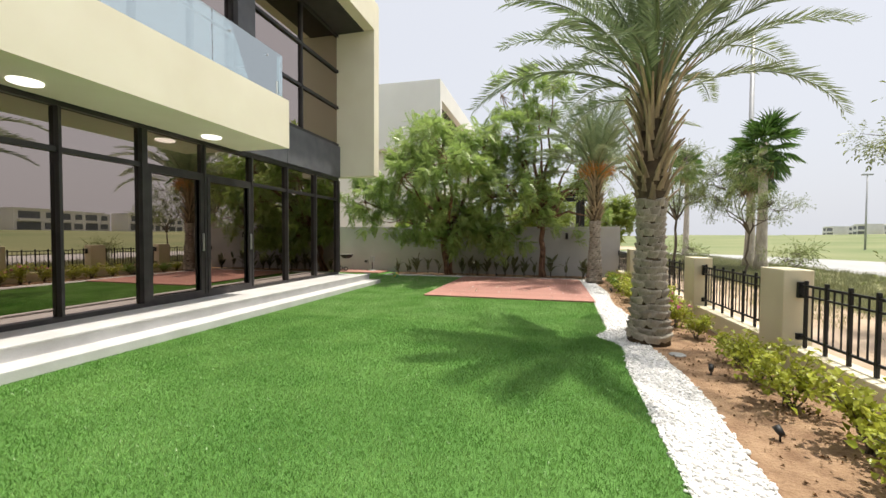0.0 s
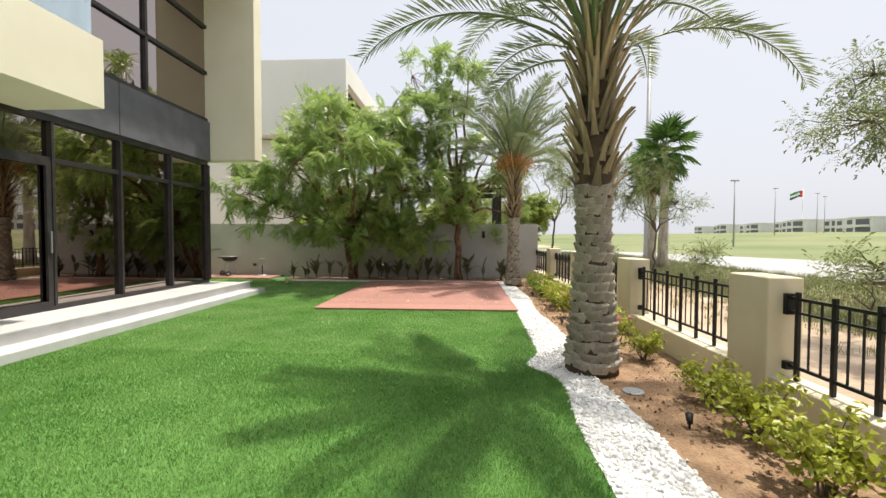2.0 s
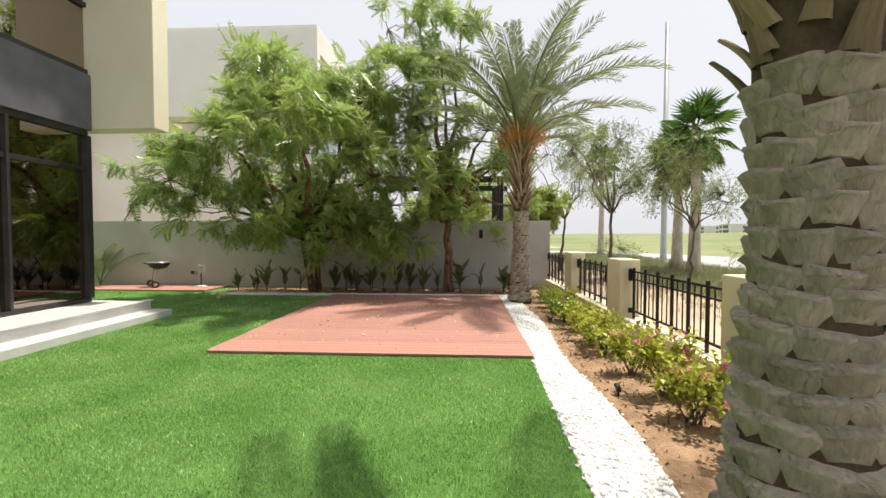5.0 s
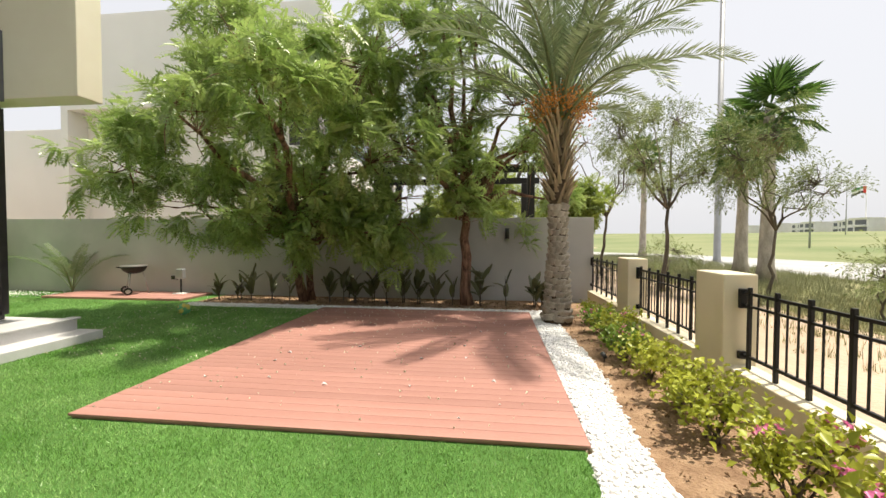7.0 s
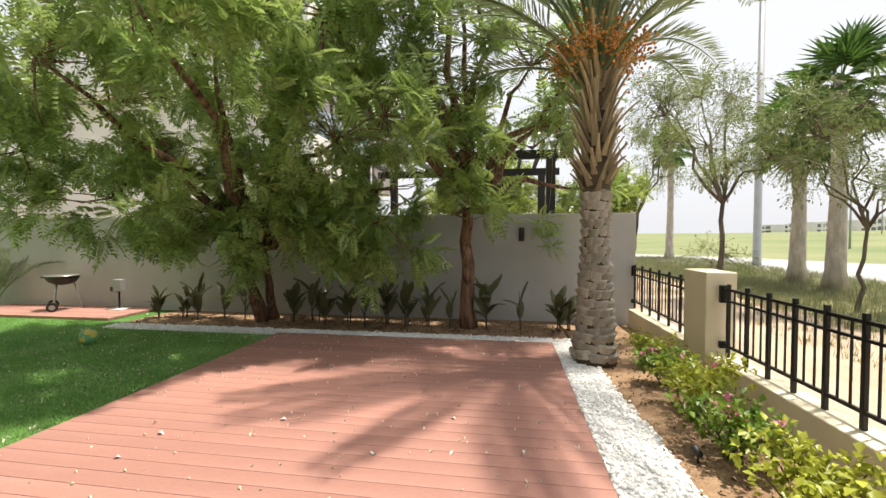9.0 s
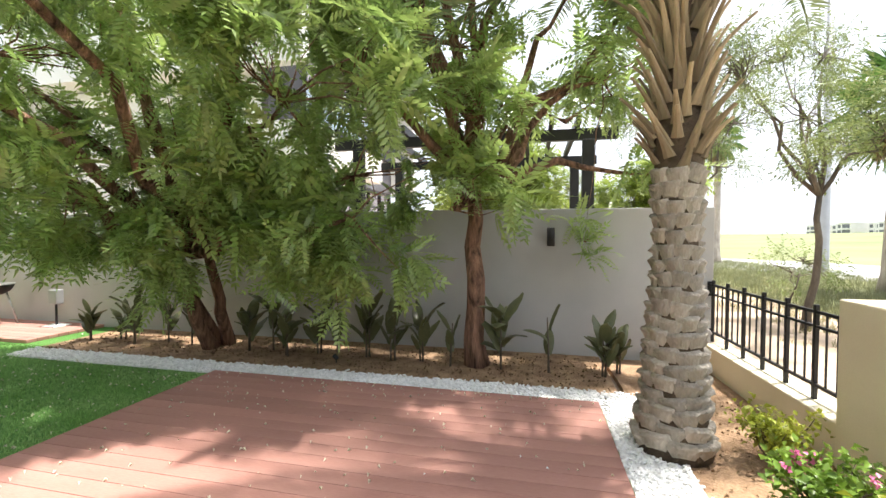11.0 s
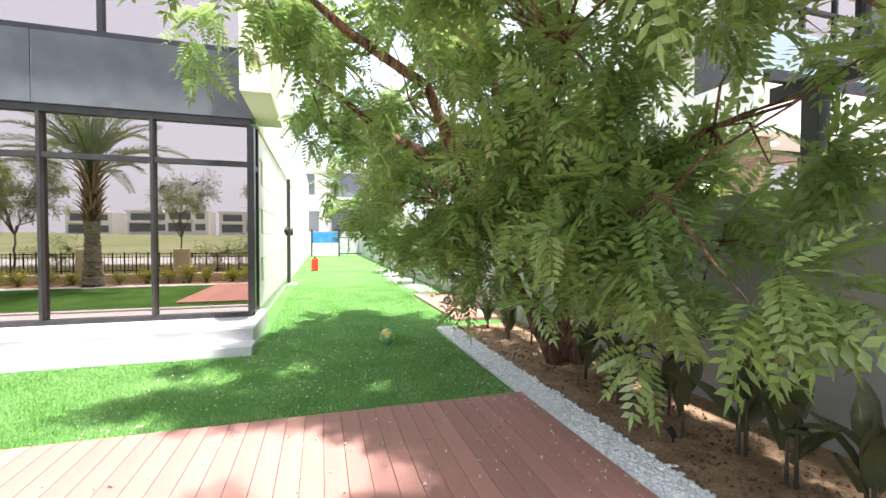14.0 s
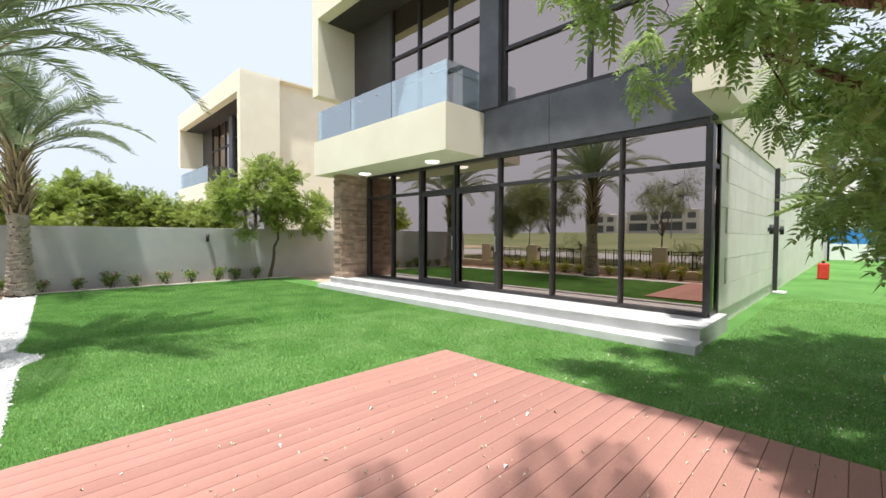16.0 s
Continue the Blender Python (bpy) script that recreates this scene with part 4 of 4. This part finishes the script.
def fairway_mesh():
    bm = bmesh.new()
    prev = None
    for i in range(60):
        y = -160 + 12 * i
        row = []
        for d, z in ((0.0, -0.045), (12, 0.1), (40, 0.8), (90, 2.2), (150, 3.2), (420, 3.4)):
            x0 = path_mid(min(y, 52)) + 8.0 if y < 52 else 4.4 - (y - 52) * 0.3
            row.append(bm.verts.new((x0 + d, y, z + 0.35 * math.sin(y * 0.05 + d * 0.04) * (d > 5))))
        if prev:
            for k in range(5):
                f = bm.faces.new((prev[k], prev[k + 1], row[k + 1], row[k]))
                f.smooth = True
        prev = row
    return bm


structure("fairway", fairway_mesh(), FAIRWAY, "smooth green golf fairway rising gently to far villas", "lawn")
FARGLASS = ramp_mat("far_window", (0.10, 0.11, 0.12), (0.16, 0.17, 0.18), 0.5, 0.3, 0)
villa = empty("villa", "distant white two-storey villa with dark windows", "house", pose(150, -60, 3.0), "distant villas")
part("wall", boxes((0, -6.5, -1.5, 10, 6.5, 7.2)), WHITEWALL, villa)
part("roof", boxes((-0.8, -6.9, 7.2, 10, 4.0, 7.7)), WHITEWALL, villa)
part("balcony", boxes((-1.4, -5.5, 3.3, 0, 1.5, 4.1)), WHITEWALL, villa)
for y0, y1, z0, z1 in ((-5.6, 1.2, 0.2, 3.0), (2.4, 5.4, 0.6, 2.8), (-5.2, 1.0, 4.2, 6.6), (2.8, 5.2, 4.4, 6.4)):
    part("window", boxes((-0.15, y0, z0, 0.05, y1, z1)), FARGLASS, villa, "dark window")
for i in range(1, 30):
    copy_thing(villa, pose(150 + 6 * math.sin(i * 2.1) + 2.5 * max(0, i - 5), -60 + 15 * i, 3.4 + 0.3 * math.sin(i)))

tagged(copy_thing(villa, pose(-52, 15.5, -0.06, 0, 0, 180) @ Matrix.Translation((-10, 0, 1.5))), "white two-storey villa across the street beyond the passage")

def street_lamp(x, y, z, h):
    l = empty("street_lamp", "tall grey floodlight mast beside the fairway", "lamp post", pose(x, y, z), "floodlight masts")
    bm = bmesh.new()
    tube(bm, [(0, 0, -0.5), (0, 0, h)], [0.11, 0.06], 8)
    part("pole", bm, POLE, l)
    part("head", boxes((-0.5, -0.12, h - 0.05, 0.5, 0.12, h + 0.12), bevel=0.02), POLE, l)


for x, y, z, h in ((34, 56, 0.6, 8.0), (67, 95, 1.5, 10.5), (92, 115, 2.0, 11.0), (103, 126, 2.2, 11.0), (60, 14, 1.4, 9.0), (75, -12, 1.6, 9.0)):
    street_lamp(x, y, z, h)
mast = empty("utility_pole", "tall plain grey pole standing beyond the fence", "pole", pose(13.8, 34.0, -0.06))
bm = bmesh.new()
tube(bm, [(0, 0, 0), (0, 0, 0.4), (0, 0, 16)], [0.24, 0.2, 0.13], 12)
part("shaft", bm, POLE, mast)
part("base_plate", boxes((-0.35, -0.35, 0, 0.35, 0.35, 0.05)), POLE, mast)
flag = empty("flag", "large red, green, white and black flag on a white mast", "flag", pose(185, 239, 4))
bm = bmesh.new()
tube(bm, [(0, 0, 0), (0, 0, 24)], [0.25, 0.15], 8)
part("mast", bm, WHITEPL, flag)
GREENC = ramp_mat("green_cloth", (0.02, 0.25, 0.06), (0.03, 0.3, 0.08), 1, 0.8, 0)
for k, mat in enumerate((GREENC, WHITEPL, BLACK)):
    bm = bmesh.new()
    for i in range(6):
        x0, x1 = -1.6 - i * 0.9, -1.6 - (i + 1) * 0.9
        box(bm, x1, 0.4 * math.sin(i) - 0.03, 23 - 1.1 * k - 0.35 * i - 1.1, x0, 0.4 * math.sin(i) + 0.03, 23 - 1.1 * k - 0.35 * i)
    part("stripe", bm, mat, flag)
part("band", boxes((-1.6, -0.03, 19.7, -0.1, 0.03, 23.2)), RED, flag, "red hoist band")

# pergola behind the back wall
perg = empty("pergola", "black timber pergola in the neighbouring garden", "pergola")
for x in (-3.0, 1.4):
    for y in (19.0, 21.6):
        part("post", boxes((x - 0.1, y - 0.1, -0.06, x + 0.1, y + 0.1, 3.3), bevel=0.01), BLACK, perg)
for y in (19.0, 21.6):
    part("beam", boxes((-3.5, y - 0.06, 3.302, 1.9, y + 0.06, 3.5)), BLACK, perg)
for i in range(12):
    x = -3.3 + i * 0.45
    part("rafter", boxes((x - 0.04, 18.6, 3.502, x + 0.04, 22.0, 3.64)), BLACK, perg)


# ---- shrubs in the fence bed ----
def leaf_unit(length, width):
    v = np.array([(0, 0, 0), (width / 2, length * 0.45, 0.012), (0, length, -0.01), (-width / 2, length * 0.45, 0.012)])
    return v, np.array([(0, 1, 2), (0, 2, 3)])


def shrub_meshes(seed, h, spread, leaf, flowers, count):
    rng = np.random.default_rng(seed)
    bm = bmesh.new()
    tips = []
    for i in range(9):
        a = rng.uniform(0, math.tau)
        r = spread * rng.uniform(0.3, 1.0)
        end = (r * math.cos(a), r * math.sin(a), h * rng.uniform(0.55, 1.0))
        pts = bent((rng.normal(0, 0.03), rng.normal(0, 0.03), 0), end, rng, 4, 0.03, 0.05)
        tube(bm, pts, [0.011, 0.009, 0.007, 0.005, 0.003], 4)
        tips += [np.array(p) for p in pts[2:]]
    stems = mesh_of("stems", bm, GREYBARK)
    tips = np.array(tips)
    p = tips[rng.integers(0, len(tips), count)] + rng.normal(0, 0.06, (count, 3))
    p[:, 2] = np.maximum(p[:, 2], 0.08)
    d = rng.normal(0, 1, (count, 3)) + np.array((0, 0, 0.5))
    u = leaf_unit(0.07, 0.048)
    v, f = scatter(u[0], u[1], frames_along(d, rng) * rng.uniform(0.6, 1.25, (count, 1, 1)), p)
    leaves = raw_mesh("foliage", v, f, leaf)
    bloom = None
    if flowers:
        top = tips[tips[:, 2] > np.percentile(tips[:, 2], 55)]
        c = top[rng.integers(0, len(top), flowers)] + rng.normal(0, 0.03, (flowers, 3)) + np.array((0, 0, 0.05))
        p = np.repeat(c, 9, 0) + rng.normal(0, 0.018, (flowers * 9, 3))
        u = leaf_unit(0.04, 0.035)
        v, f = scatter(u[0], u[1], frames_along(rng.normal(0, 1, p.shape), rng), p)
        bloom = raw_mesh("blossom", v, f, PETAL)
    return stems, leaves, bloom


KINDS = {"yellow": [shrub_meshes(s, 0.5, 0.36, SHRUB, 2 if s == 61 else 0, 620) for s in (61, 62, 63)],
         "pink": [shrub_meshes(s, 0.6, 0.36, SHRUB, 8, 620) for s in (64, 65)],
         "green": [shrub_meshes(s, 0.5, 0.36, SHRUBDK, 5, 650) for s in (66, 67)],
         "low": [shrub_meshes(s, 0.42, 0.26, SHRUBDK, 3, 260) for s in (68, 69)]}
WORDS = {"yellow": "low yellow-green shrub in the sandy fence bed", "pink": "pink-flowering shrub with light green leaves in the sandy bed",
         "green": "bushy green shrub with a few pink flowers", "low": "small green shrub along the side wall"}
rng_s = random.Random(9)


def shrub(kind, x, y, s=1.0):
    st, lf, bl = rng_s.choice(KINDS[kind])
    sh = empty("shrub", WORDS[kind], "shrub", pose(x, y, 0, 0, 0, rng_s.uniform(0, 360)), kind + " shrubs")
    sh.scale = (s * 0.88,) * 3
    part("stem", st, GREYBARK, sh)
    part("foliage", lf, SHRUB, sh)
    if bl:
        part("blossom", bl, PETAL, sh, "pink flowers")


for kind, x, y, s in (("yellow", 2.15, 1.3, 1.0), ("yellow", 2.1, 2.05, 1.0), ("yellow", 2.1, 2.8, 1.0), ("yellow", 2.2, 3.5, 1.1), ("yellow", 2.1, 4.25, 1.0), ("yellow", 2.15, 4.95, 0.95),
                      ("yellow", 2.2, 5.6, 0.8), ("yellow", 2.15, 6.9, 0.75), ("pink", 2.1, 7.7, 0.9), ("pink", 2.05, 8.35, 1.0), ("pink", 2.1, 8.95, 1.05), ("pink", 2.0, 9.5, 0.9), ("yellow", 2.0, 10.3, 1.0),
                      ("yellow", 2.0, 10.9, 1.05), ("yellow", 2.0, 11.6, 0.95), ("green", 1.95, 12.3, 1.0), ("yellow", 2.0, 13.0, 1.0), ("green", 2.05, 13.7, 0.9), ("yellow", 2.1, 14.4, 0.8)):
    shrub(kind, x, y, s)
for i in range(11):
    shrub("low", 1.9 - 0.68 * i + rng_s.uniform(-0.1, 0.1), -1.3, rng_s.uniform(0.8, 1.2))


# ---- tall leafy plants along the back wall ----
def blade_mesh(name, length, width, curve, seed):
    """One broad pointed leaf: folded along its rib and curved outwards."""
    bm = bmesh.new()
    rows = []
    g = random.Random(seed)
    for i in range(7):
        t = i / 6
        w = width * (0.12 + 0.88 * math.sin(math.pi * min(1, 0.1 + 0.9 * t)) ** 0.8) * (1 if i < 6 else 0.08)
        y, z = curve * t * t * length + 0.01, length * t * (1 - 0.3 * curve * t)
        rows.append([bm.verts.new((-w / 2, y + 0.012 * g.uniform(0.3, 1.6), z)), bm.verts.new((0, y - 0.012, z)), bm.verts.new((w / 2, y + 0.012 * g.uniform(0.3, 1.6), z))])
    for a, b in zip(rows, rows[1:]):
        for k in range(2):
            f = bm.faces.new((a[k], a[k + 1], b[k + 1], b[k]))
            f.smooth = True
    return mesh_of(name, bm, OLEAF)


BLADES = [blade_mesh("leaf", l, w, c, i) for i, (l, w, c) in enumerate(((0.34, 0.13, 0.2), (0.38, 0.14, 0.4), (0.28, 0.14, 0.7), (0.36, 0.12, 0.1)))]


def wall_plant(x, y, h, n, seed, lean=1.0):
    g = random.Random(seed)
    p = empty("canna_plant", "dusty broad-leaved plant in the bed along the grey wall", "plant", pose(x, y, 0, 0, 0, g.uniform(0, 360)), "plants along the back wall")
    for s in range(2 if n > 4 else 1):
        bm = bmesh.new()
        ox, oy = g.uniform(-0.07, 0.07), g.uniform(-0.05, 0.05)
        hh = h * (1.0 if s == 0 else 0.75)
        tube(bm, [(ox, oy, 0), (ox * 1.2, oy, hh * 0.4), (ox * 1.5, oy * 1.2, hh * 0.75)], [0.014, 0.011, 0.006], 5)
        part("stem", bm, GREYBARK, p)
        for i in range(n):
            z = hh * (0.25 + 0.5 * i / n)
            ob = part("leaf", g.choice(BLADES), OLEAF, p)
            k = g.uniform(0.75, 1.15) * h / 0.75
            ob.matrix_basis = Matrix.Translation((ox * 1.2, oy, z)) @ pose(0, 0, 0, 0, 0, i * 150 + g.uniform(-30, 30)) @ pose(0, 0, 0, -g.uniform(4, 32) * lean, g.uniform(-15, 15), 0) @ Matrix.Diagonal((k, k, k, 1))


for i, (x, y, h, n) in enumerate(((-5.95, 16.0, 0.62, 6), (-5.6, 16.2, 0.6, 5), (-5.2, 16.0, 0.78, 5), (-4.75, 16.15, 0.72, 4), (-4.35, 16.1, 0.7, 4), (-3.3, 16.0, 0.75, 5), (-2.95, 16.2, 0.85, 5), (-2.65, 15.95, 0.7, 5),
                                  (-2.3, 16.1, 0.8, 5), (-1.95, 15.95, 0.68, 4), (-1.6, 16.1, 0.9, 5), (-1.25, 16.0, 0.8, 5), (-0.85, 16.1, 0.8, 5), (-0.55, 15.95, 0.7, 4), (0.12, 16.05, 0.95, 6), (0.7, 16.0, 0.85, 3), (1.2, 16.0, 0.7, 6), (1.4, 16.2, 0.6, 5))):
    wall_plant(x, y, h, n, 100 + i)

# ---- barbecue corner ----
bbq_deck = empty("small_deck", "small low red-brown deck under the barbecue", "deck", kind="structure")
for i in range(8):
    part("plank", boxes((-10.3, 15.66 + i * 0.14, 0.0, -6.7, 15.795 + i * 0.14, 0.05), bevel=0.004), DECK, bbq_deck)
bb = empty("barbecue", "black kettle barbecue grill without lid on thin legs", "barbecue", pose(-8.45, 16.3, 0.05, 0, 0, 20))
bm = bmesh.new()
prof = [(0.04, 0.50), (0.14, 0.52), (0.22, 0.57), (0.265, 0.64), (0.275, 0.68)]
tube(bm, [(0, 0, z) for r, z in prof], [r for r, z in prof], 20)
part("bowl", bm, BLACK, bb)
bm = bmesh.new()
tube(bm, [(0, 0, 0.682), (0, 0, 0.70)], [0.285, 0.285], 20)
part("grate", bm, STEEL, bb, "steel grill grate")
for a in (30, 150, 270):
    c, s = math.cos(radians(a)), math.sin(radians(a))
    bm = bmesh.new()
    tube(bm, [(0.17 * c, 0.17 * s, 0.55), (0.30 * c, 0.30 * s, 0.0)], [0.015, 0.015], 6)
    part("leg", bm, STEEL, bb)
for a in (150, 270):
    c, s = math.cos(radians(a)), math.sin(radians(a))
    bm = bmesh.new()
    bmesh.ops.create_cone(bm, cap_ends=True, segments=18, radius1=0.09, radius2=0.09, depth=0.04, matrix=Matrix.Translation((0.31 * c, 0.31 * s, 0.09)) @ pose(0, 0, 0, 90, 0, 30))
    wheel = part("wheel", bm, BLACK, bb)
    bm = bmesh.new()
    bmesh.ops.create_cone(bm, cap_ends=True, segments=14, radius1=0.05, radius2=0.05, depth=0.05, matrix=Matrix.Translation((0.31 * c, 0.31 * s, 0.09)) @ pose(0, 0, 0, 90, 0, 30))
    part("hub", bm, STEEL, wheel)
bm = bmesh.new()
tube(bm, [(-0.27, 0, 0.64), (-0.38, 0, 0.66), (-0.38, 0.12, 0.66), (-0.27, 0.12, 0.64)], [0.012] * 4, 6)
part("handle", bm, BLACK, bb)
sock = empty("socket_post", "grey weatherproof socket box on a short post", "socket", pose(-7.35, 16.5, 0.0))
part("box", boxes((-0.09, -0.06, 0.42, 0.09, 0.06, 0.66), bevel=0.015), POLE, sock)
bm = bmesh.new()
tube(bm, [(0, 0, 0), (0, 0, 0.42)], [0.018, 0.018], 8)
part("post", bm, IRON, sock)
part("foot", boxes((-0.14, -0.14, 0.0, 0.14, 0.14, 0.07), bevel=0.01), WHITEPL, sock)
wbox = empty("wall_socket", "small grey outdoor socket on the boundary wall", "socket", pose(-7.75, 16.76, 0.42))
part("body", boxes((-0.08, -0.03, -0.07, 0.08, 0.04, 0.07), bevel=0.012), POLE, wbox)
part("cover", boxes((-0.05, -0.05, -0.045, 0.05, -0.03, 0.045), bevel=0.006), BLACK, wbox)

# ball
ball = empty("ball", "green and yellow patterned football lying on the turf", "ball", pose(-5.4, 14.2, 0.112, 20, 30, 40))
for name, mat, sel in (("panel", GREENBALL, 0), ("panel", YELLOWBALL, 1)):
    bm = bmesh.new()
    bmesh.ops.create_uvsphere(bm, u_segments=24, v_segments=16, radius=0.112)
    kill = [f for f in bm.faces if (noise.noise(f.calc_center_median() * 16 + Vector((3, 1, 7))) > 0.02) != bool(sel)]
    bmesh.ops.delete(bm, geom=kill, context="FACES")
    for f in bm.faces:
        f.smooth = True
    part(name, bm, mat, ball)


# wall lamps
def wall_lamp(x, y, z, face):
    l = empty("wall_lamp", "black cylindrical up-and-down wall lamp", "lamp", pose(x, y, z, 0, 0, face), "garden wall lamps")
    bm = bmesh.new()
    tube(bm, [(0, -0.08, -0.12), (0, -0.08, 0.12)], [0.05, 0.05], 16)
    part("shade", bm, BLACK, l)
    part("bracket", boxes((-0.03, -0.04, -0.05, 0.03, 0.005, 0.05), bevel=0.006), BLACK, l)


wall_lamp(0.68, 16.8, 1.56, 0)
wall_lamp(-13.5, 16.8, 1.56, 0)
wall_lamp(-12.6, 12.23, 1.75, 180)
wall_lamp(-14.6, 12.23, 1.75, 180)
wall_lamp(-3.4, -1.6, 1.45, 180)
wall_lamp(1.6, -1.6, 1.45, 180)


def spot(x, y, a):
    s = empty("garden_spotlight", "small black spike spotlight in the sandy bed", "lamp", pose(x, y, 0, 0, 0, a), "bed spotlights")
    s.scale = (0.68, 0.68, 0.68)
    bm = bmesh.new()
    tube(bm, [(0, 0, 0), (0, 0, 0.09)], [0.012, 0.012], 6)
    part("spike", bm, BLACK, s)
    bm = bmesh.new()
    tube(bm, [(0, -0.03, 0.07), (0, 0.0, 0.10), (0, 0.05, 0.15)], [0.028, 0.038, 0.042], 12)
    part("head", bm, BLACK, s)


for x, y, a in ((1.68, 3.55, 30), (1.75, 5.1, -20), (1.65, 8.9, 10), (1.7, 12.2, 40), (-1.9, 15.8, 100)):
    spot(x, y, a)
lid = empty("drain_cover", "round pale inspection cover sunk in the pebbles", "drain cover", pose(1.62, 5.85, 0.0))
bm = bmesh.new()
tube(bm, [(0, 0, 0), (0, 0, 0.012), (0, 0, 0.016)], [0.1, 0.1, 0.09], 20)
part("cover", bm, POLE, lid)
bm = bmesh.new()
tube(bm, [(0, 0, 0.015), (0, 0, 0.02)], [0.06, 0.055], 16)
part("plug", bm, POLE, lid)

# side passage
can = empty("fuel_can", "red plastic jerry can by the side wall", "can", pose(-20.0, 13.0, 0))
part("body", boxes((-0.24, -0.16, 0.0, 0.24, 0.16, 0.6), bevel=0.05), RED, can)
part("handle", boxes((-0.16, -0.03, 0.601, 0.1, 0.03, 0.70), bevel=0.02), RED, can)
part("cap", boxes((0.12, -0.05, 0.601, 0.2, 0.05, 0.68), bevel=0.02), BLACK, can)
sheet = empty("gate_screen", "blue and white printed screen on a metal gate", "screen", pose(-36, 14.2, 0))
part("screen", boxes((-0.02, -1.6, 1.15, 0.02, 0.5, 2.1)), BLUE, sheet)
part("lower_panel", boxes((-0.02, -1.6, 0.1, 0.02, 0.5, 1.149)), WHITEPL, sheet)
part("gate_post", boxes((-0.06, 0.5, 0.0, 0.06, 0.62, 2.3)), IRON, sheet)
part("gate_post", boxes((-0.06, -1.72, 0.0, 0.06, -1.6, 2.3)), IRON, sheet)
part("gate_bar", boxes((-0.04, 0.62, 1.6, 0.04, 2.5, 1.68)), IRON, sheet)
part("gate_bar", boxes((-0.04, 0.62, 0.2, 0.04, 2.5, 0.28)), IRON, sheet)
structure("passage_house_wall", boxes((-39.5, 11.9, -0.1, -16.01, 12.2, 6.5)), PALE_STONE, "pale rendered house wall along the passage", "wall")
for x in (-13.7,):
    pipe = empty("downpipe", "dark rainwater downpipe on the pale side wall", "pipe", pose(x, 12.29, 0))
    part("pipe", boxes((-0.05, -0.055, 0.08, 0.05, 0.045, 3.43), bevel=0.01), FRAME, pipe)
    part("shoe", boxes((-0.12, -0.05, 0.0, 0.12, 0.25, 0.08), bevel=0.02), WHITEPL, pipe)
def patch(rng, n):
    return np.stack([-15 + rng.normal(0, 2.2, n), 16.2 + rng.normal(0, 0.22, n).clip(-0.7, 0.5), np.zeros(n)], 1)
pebbles("pebbles", patch, 2600, "loose white pebbles along the passage wall", 3)
for x, y, h in ((-13.2, 16.3, 2.0), (-15.6, 16.4, 2.4), (-17.8, 16.3, 2.2)):
    broad_tree("passage_shrub", "tall grey-green shrub against the passage wall", (x, y, 0), (x, y, 0.7), [(x, y, h * 0.7, 0.5, 0.35, 0.5), (x + 0.3, y, h, 0.4, 0.3, 0.4)], 50, 6, 0.03, int(-x * 10), round_leaf, WISP, GREYBARK, category="shrub")
sap = empty("palm_sapling", "young palm with pale feathery fronds by the wall", "palm", pose(-10.3, 16.4, 0))
for i in range(9):
    ob = part("frond", FRONDS[1 + i % 2][i % 2], FROND, sap)
    ob.matrix_basis = pose(0, 0, 0.05, 0, 0, i * 40 + 10) @ Matrix.Diagonal((0.55,) * 3 + (1,))

# fallen leaves
def litter(name, area, n, seed, material, label, size=1.0):
    rng = np.random.default_rng(seed)
    u = leaf_unit(0.028 * size, 0.014 * size)
    p = area(rng, n)
    v, f = scatter(u[0], u[1], rots(rng, n, tilt=0.25) * rng.uniform(0.5, 1.3, (n, 1, 1)), p)
    tagged(new(name, raw_mesh(name, v, f, material)), label, "leaves", kind="stuff")


PALELEAF = leaf_mat("pale_fallen_leaf", (0.60, 0.55, 0.40), (0.78, 0.73, 0.58), 0.3, 0.2, 0.2)
DARKLEAF = ramp_mat("brown_fallen_leaf", (0.12, 0.07, 0.035), (0.26, 0.16, 0.08), 5, 0.8, 0)
litter("fallen_leaves", lambda g, n: np.stack([g.uniform(-3.0, 1.0, n), 15.1 - 5.0 * g.uniform(0, 1, n) ** 1.7, np.full(n, 0.048)], 1), 420, 71, PALELEAF, "pale dry leaflets scattered on the deck")
# larger white flecks of unknown kind, in the leaf shape
litter("fallen_leaves", lambda g, n: np.stack([g.uniform(-2.6, 0.6, n), g.uniform(10.3, 14.0, n), np.full(n, 0.05)], 1), 22, 75, WHITEPL, "larger whitish flecks lying on the deck", 1.7)
litter("fallen_leaves", lambda g, n: np.stack([g.uniform(-6.5, -3.1, n), g.uniform(11.5, 15.1, n), np.full(n, 0.028)], 1), 500, 72, PALELEAF, "pale dry leaflets scattered on the turf")
litter("fallen_leaves", lambda g, n: np.stack([g.uniform(-6.2, 1.3, n), g.uniform(15.5, 16.7, n), np.full(n, 0.012)], 1), 1800, 73, DARKLEAF, "brown dead leaves lying on the back bed")
litter("fallen_leaves", lambda g, n: np.stack([g.uniform(1.5, 2.55, n), g.uniform(0.5, 15.5, n), np.full(n, 0.012)], 1), 1500, 74, DARKLEAF, "brown dead leaves lying on the fence bed")
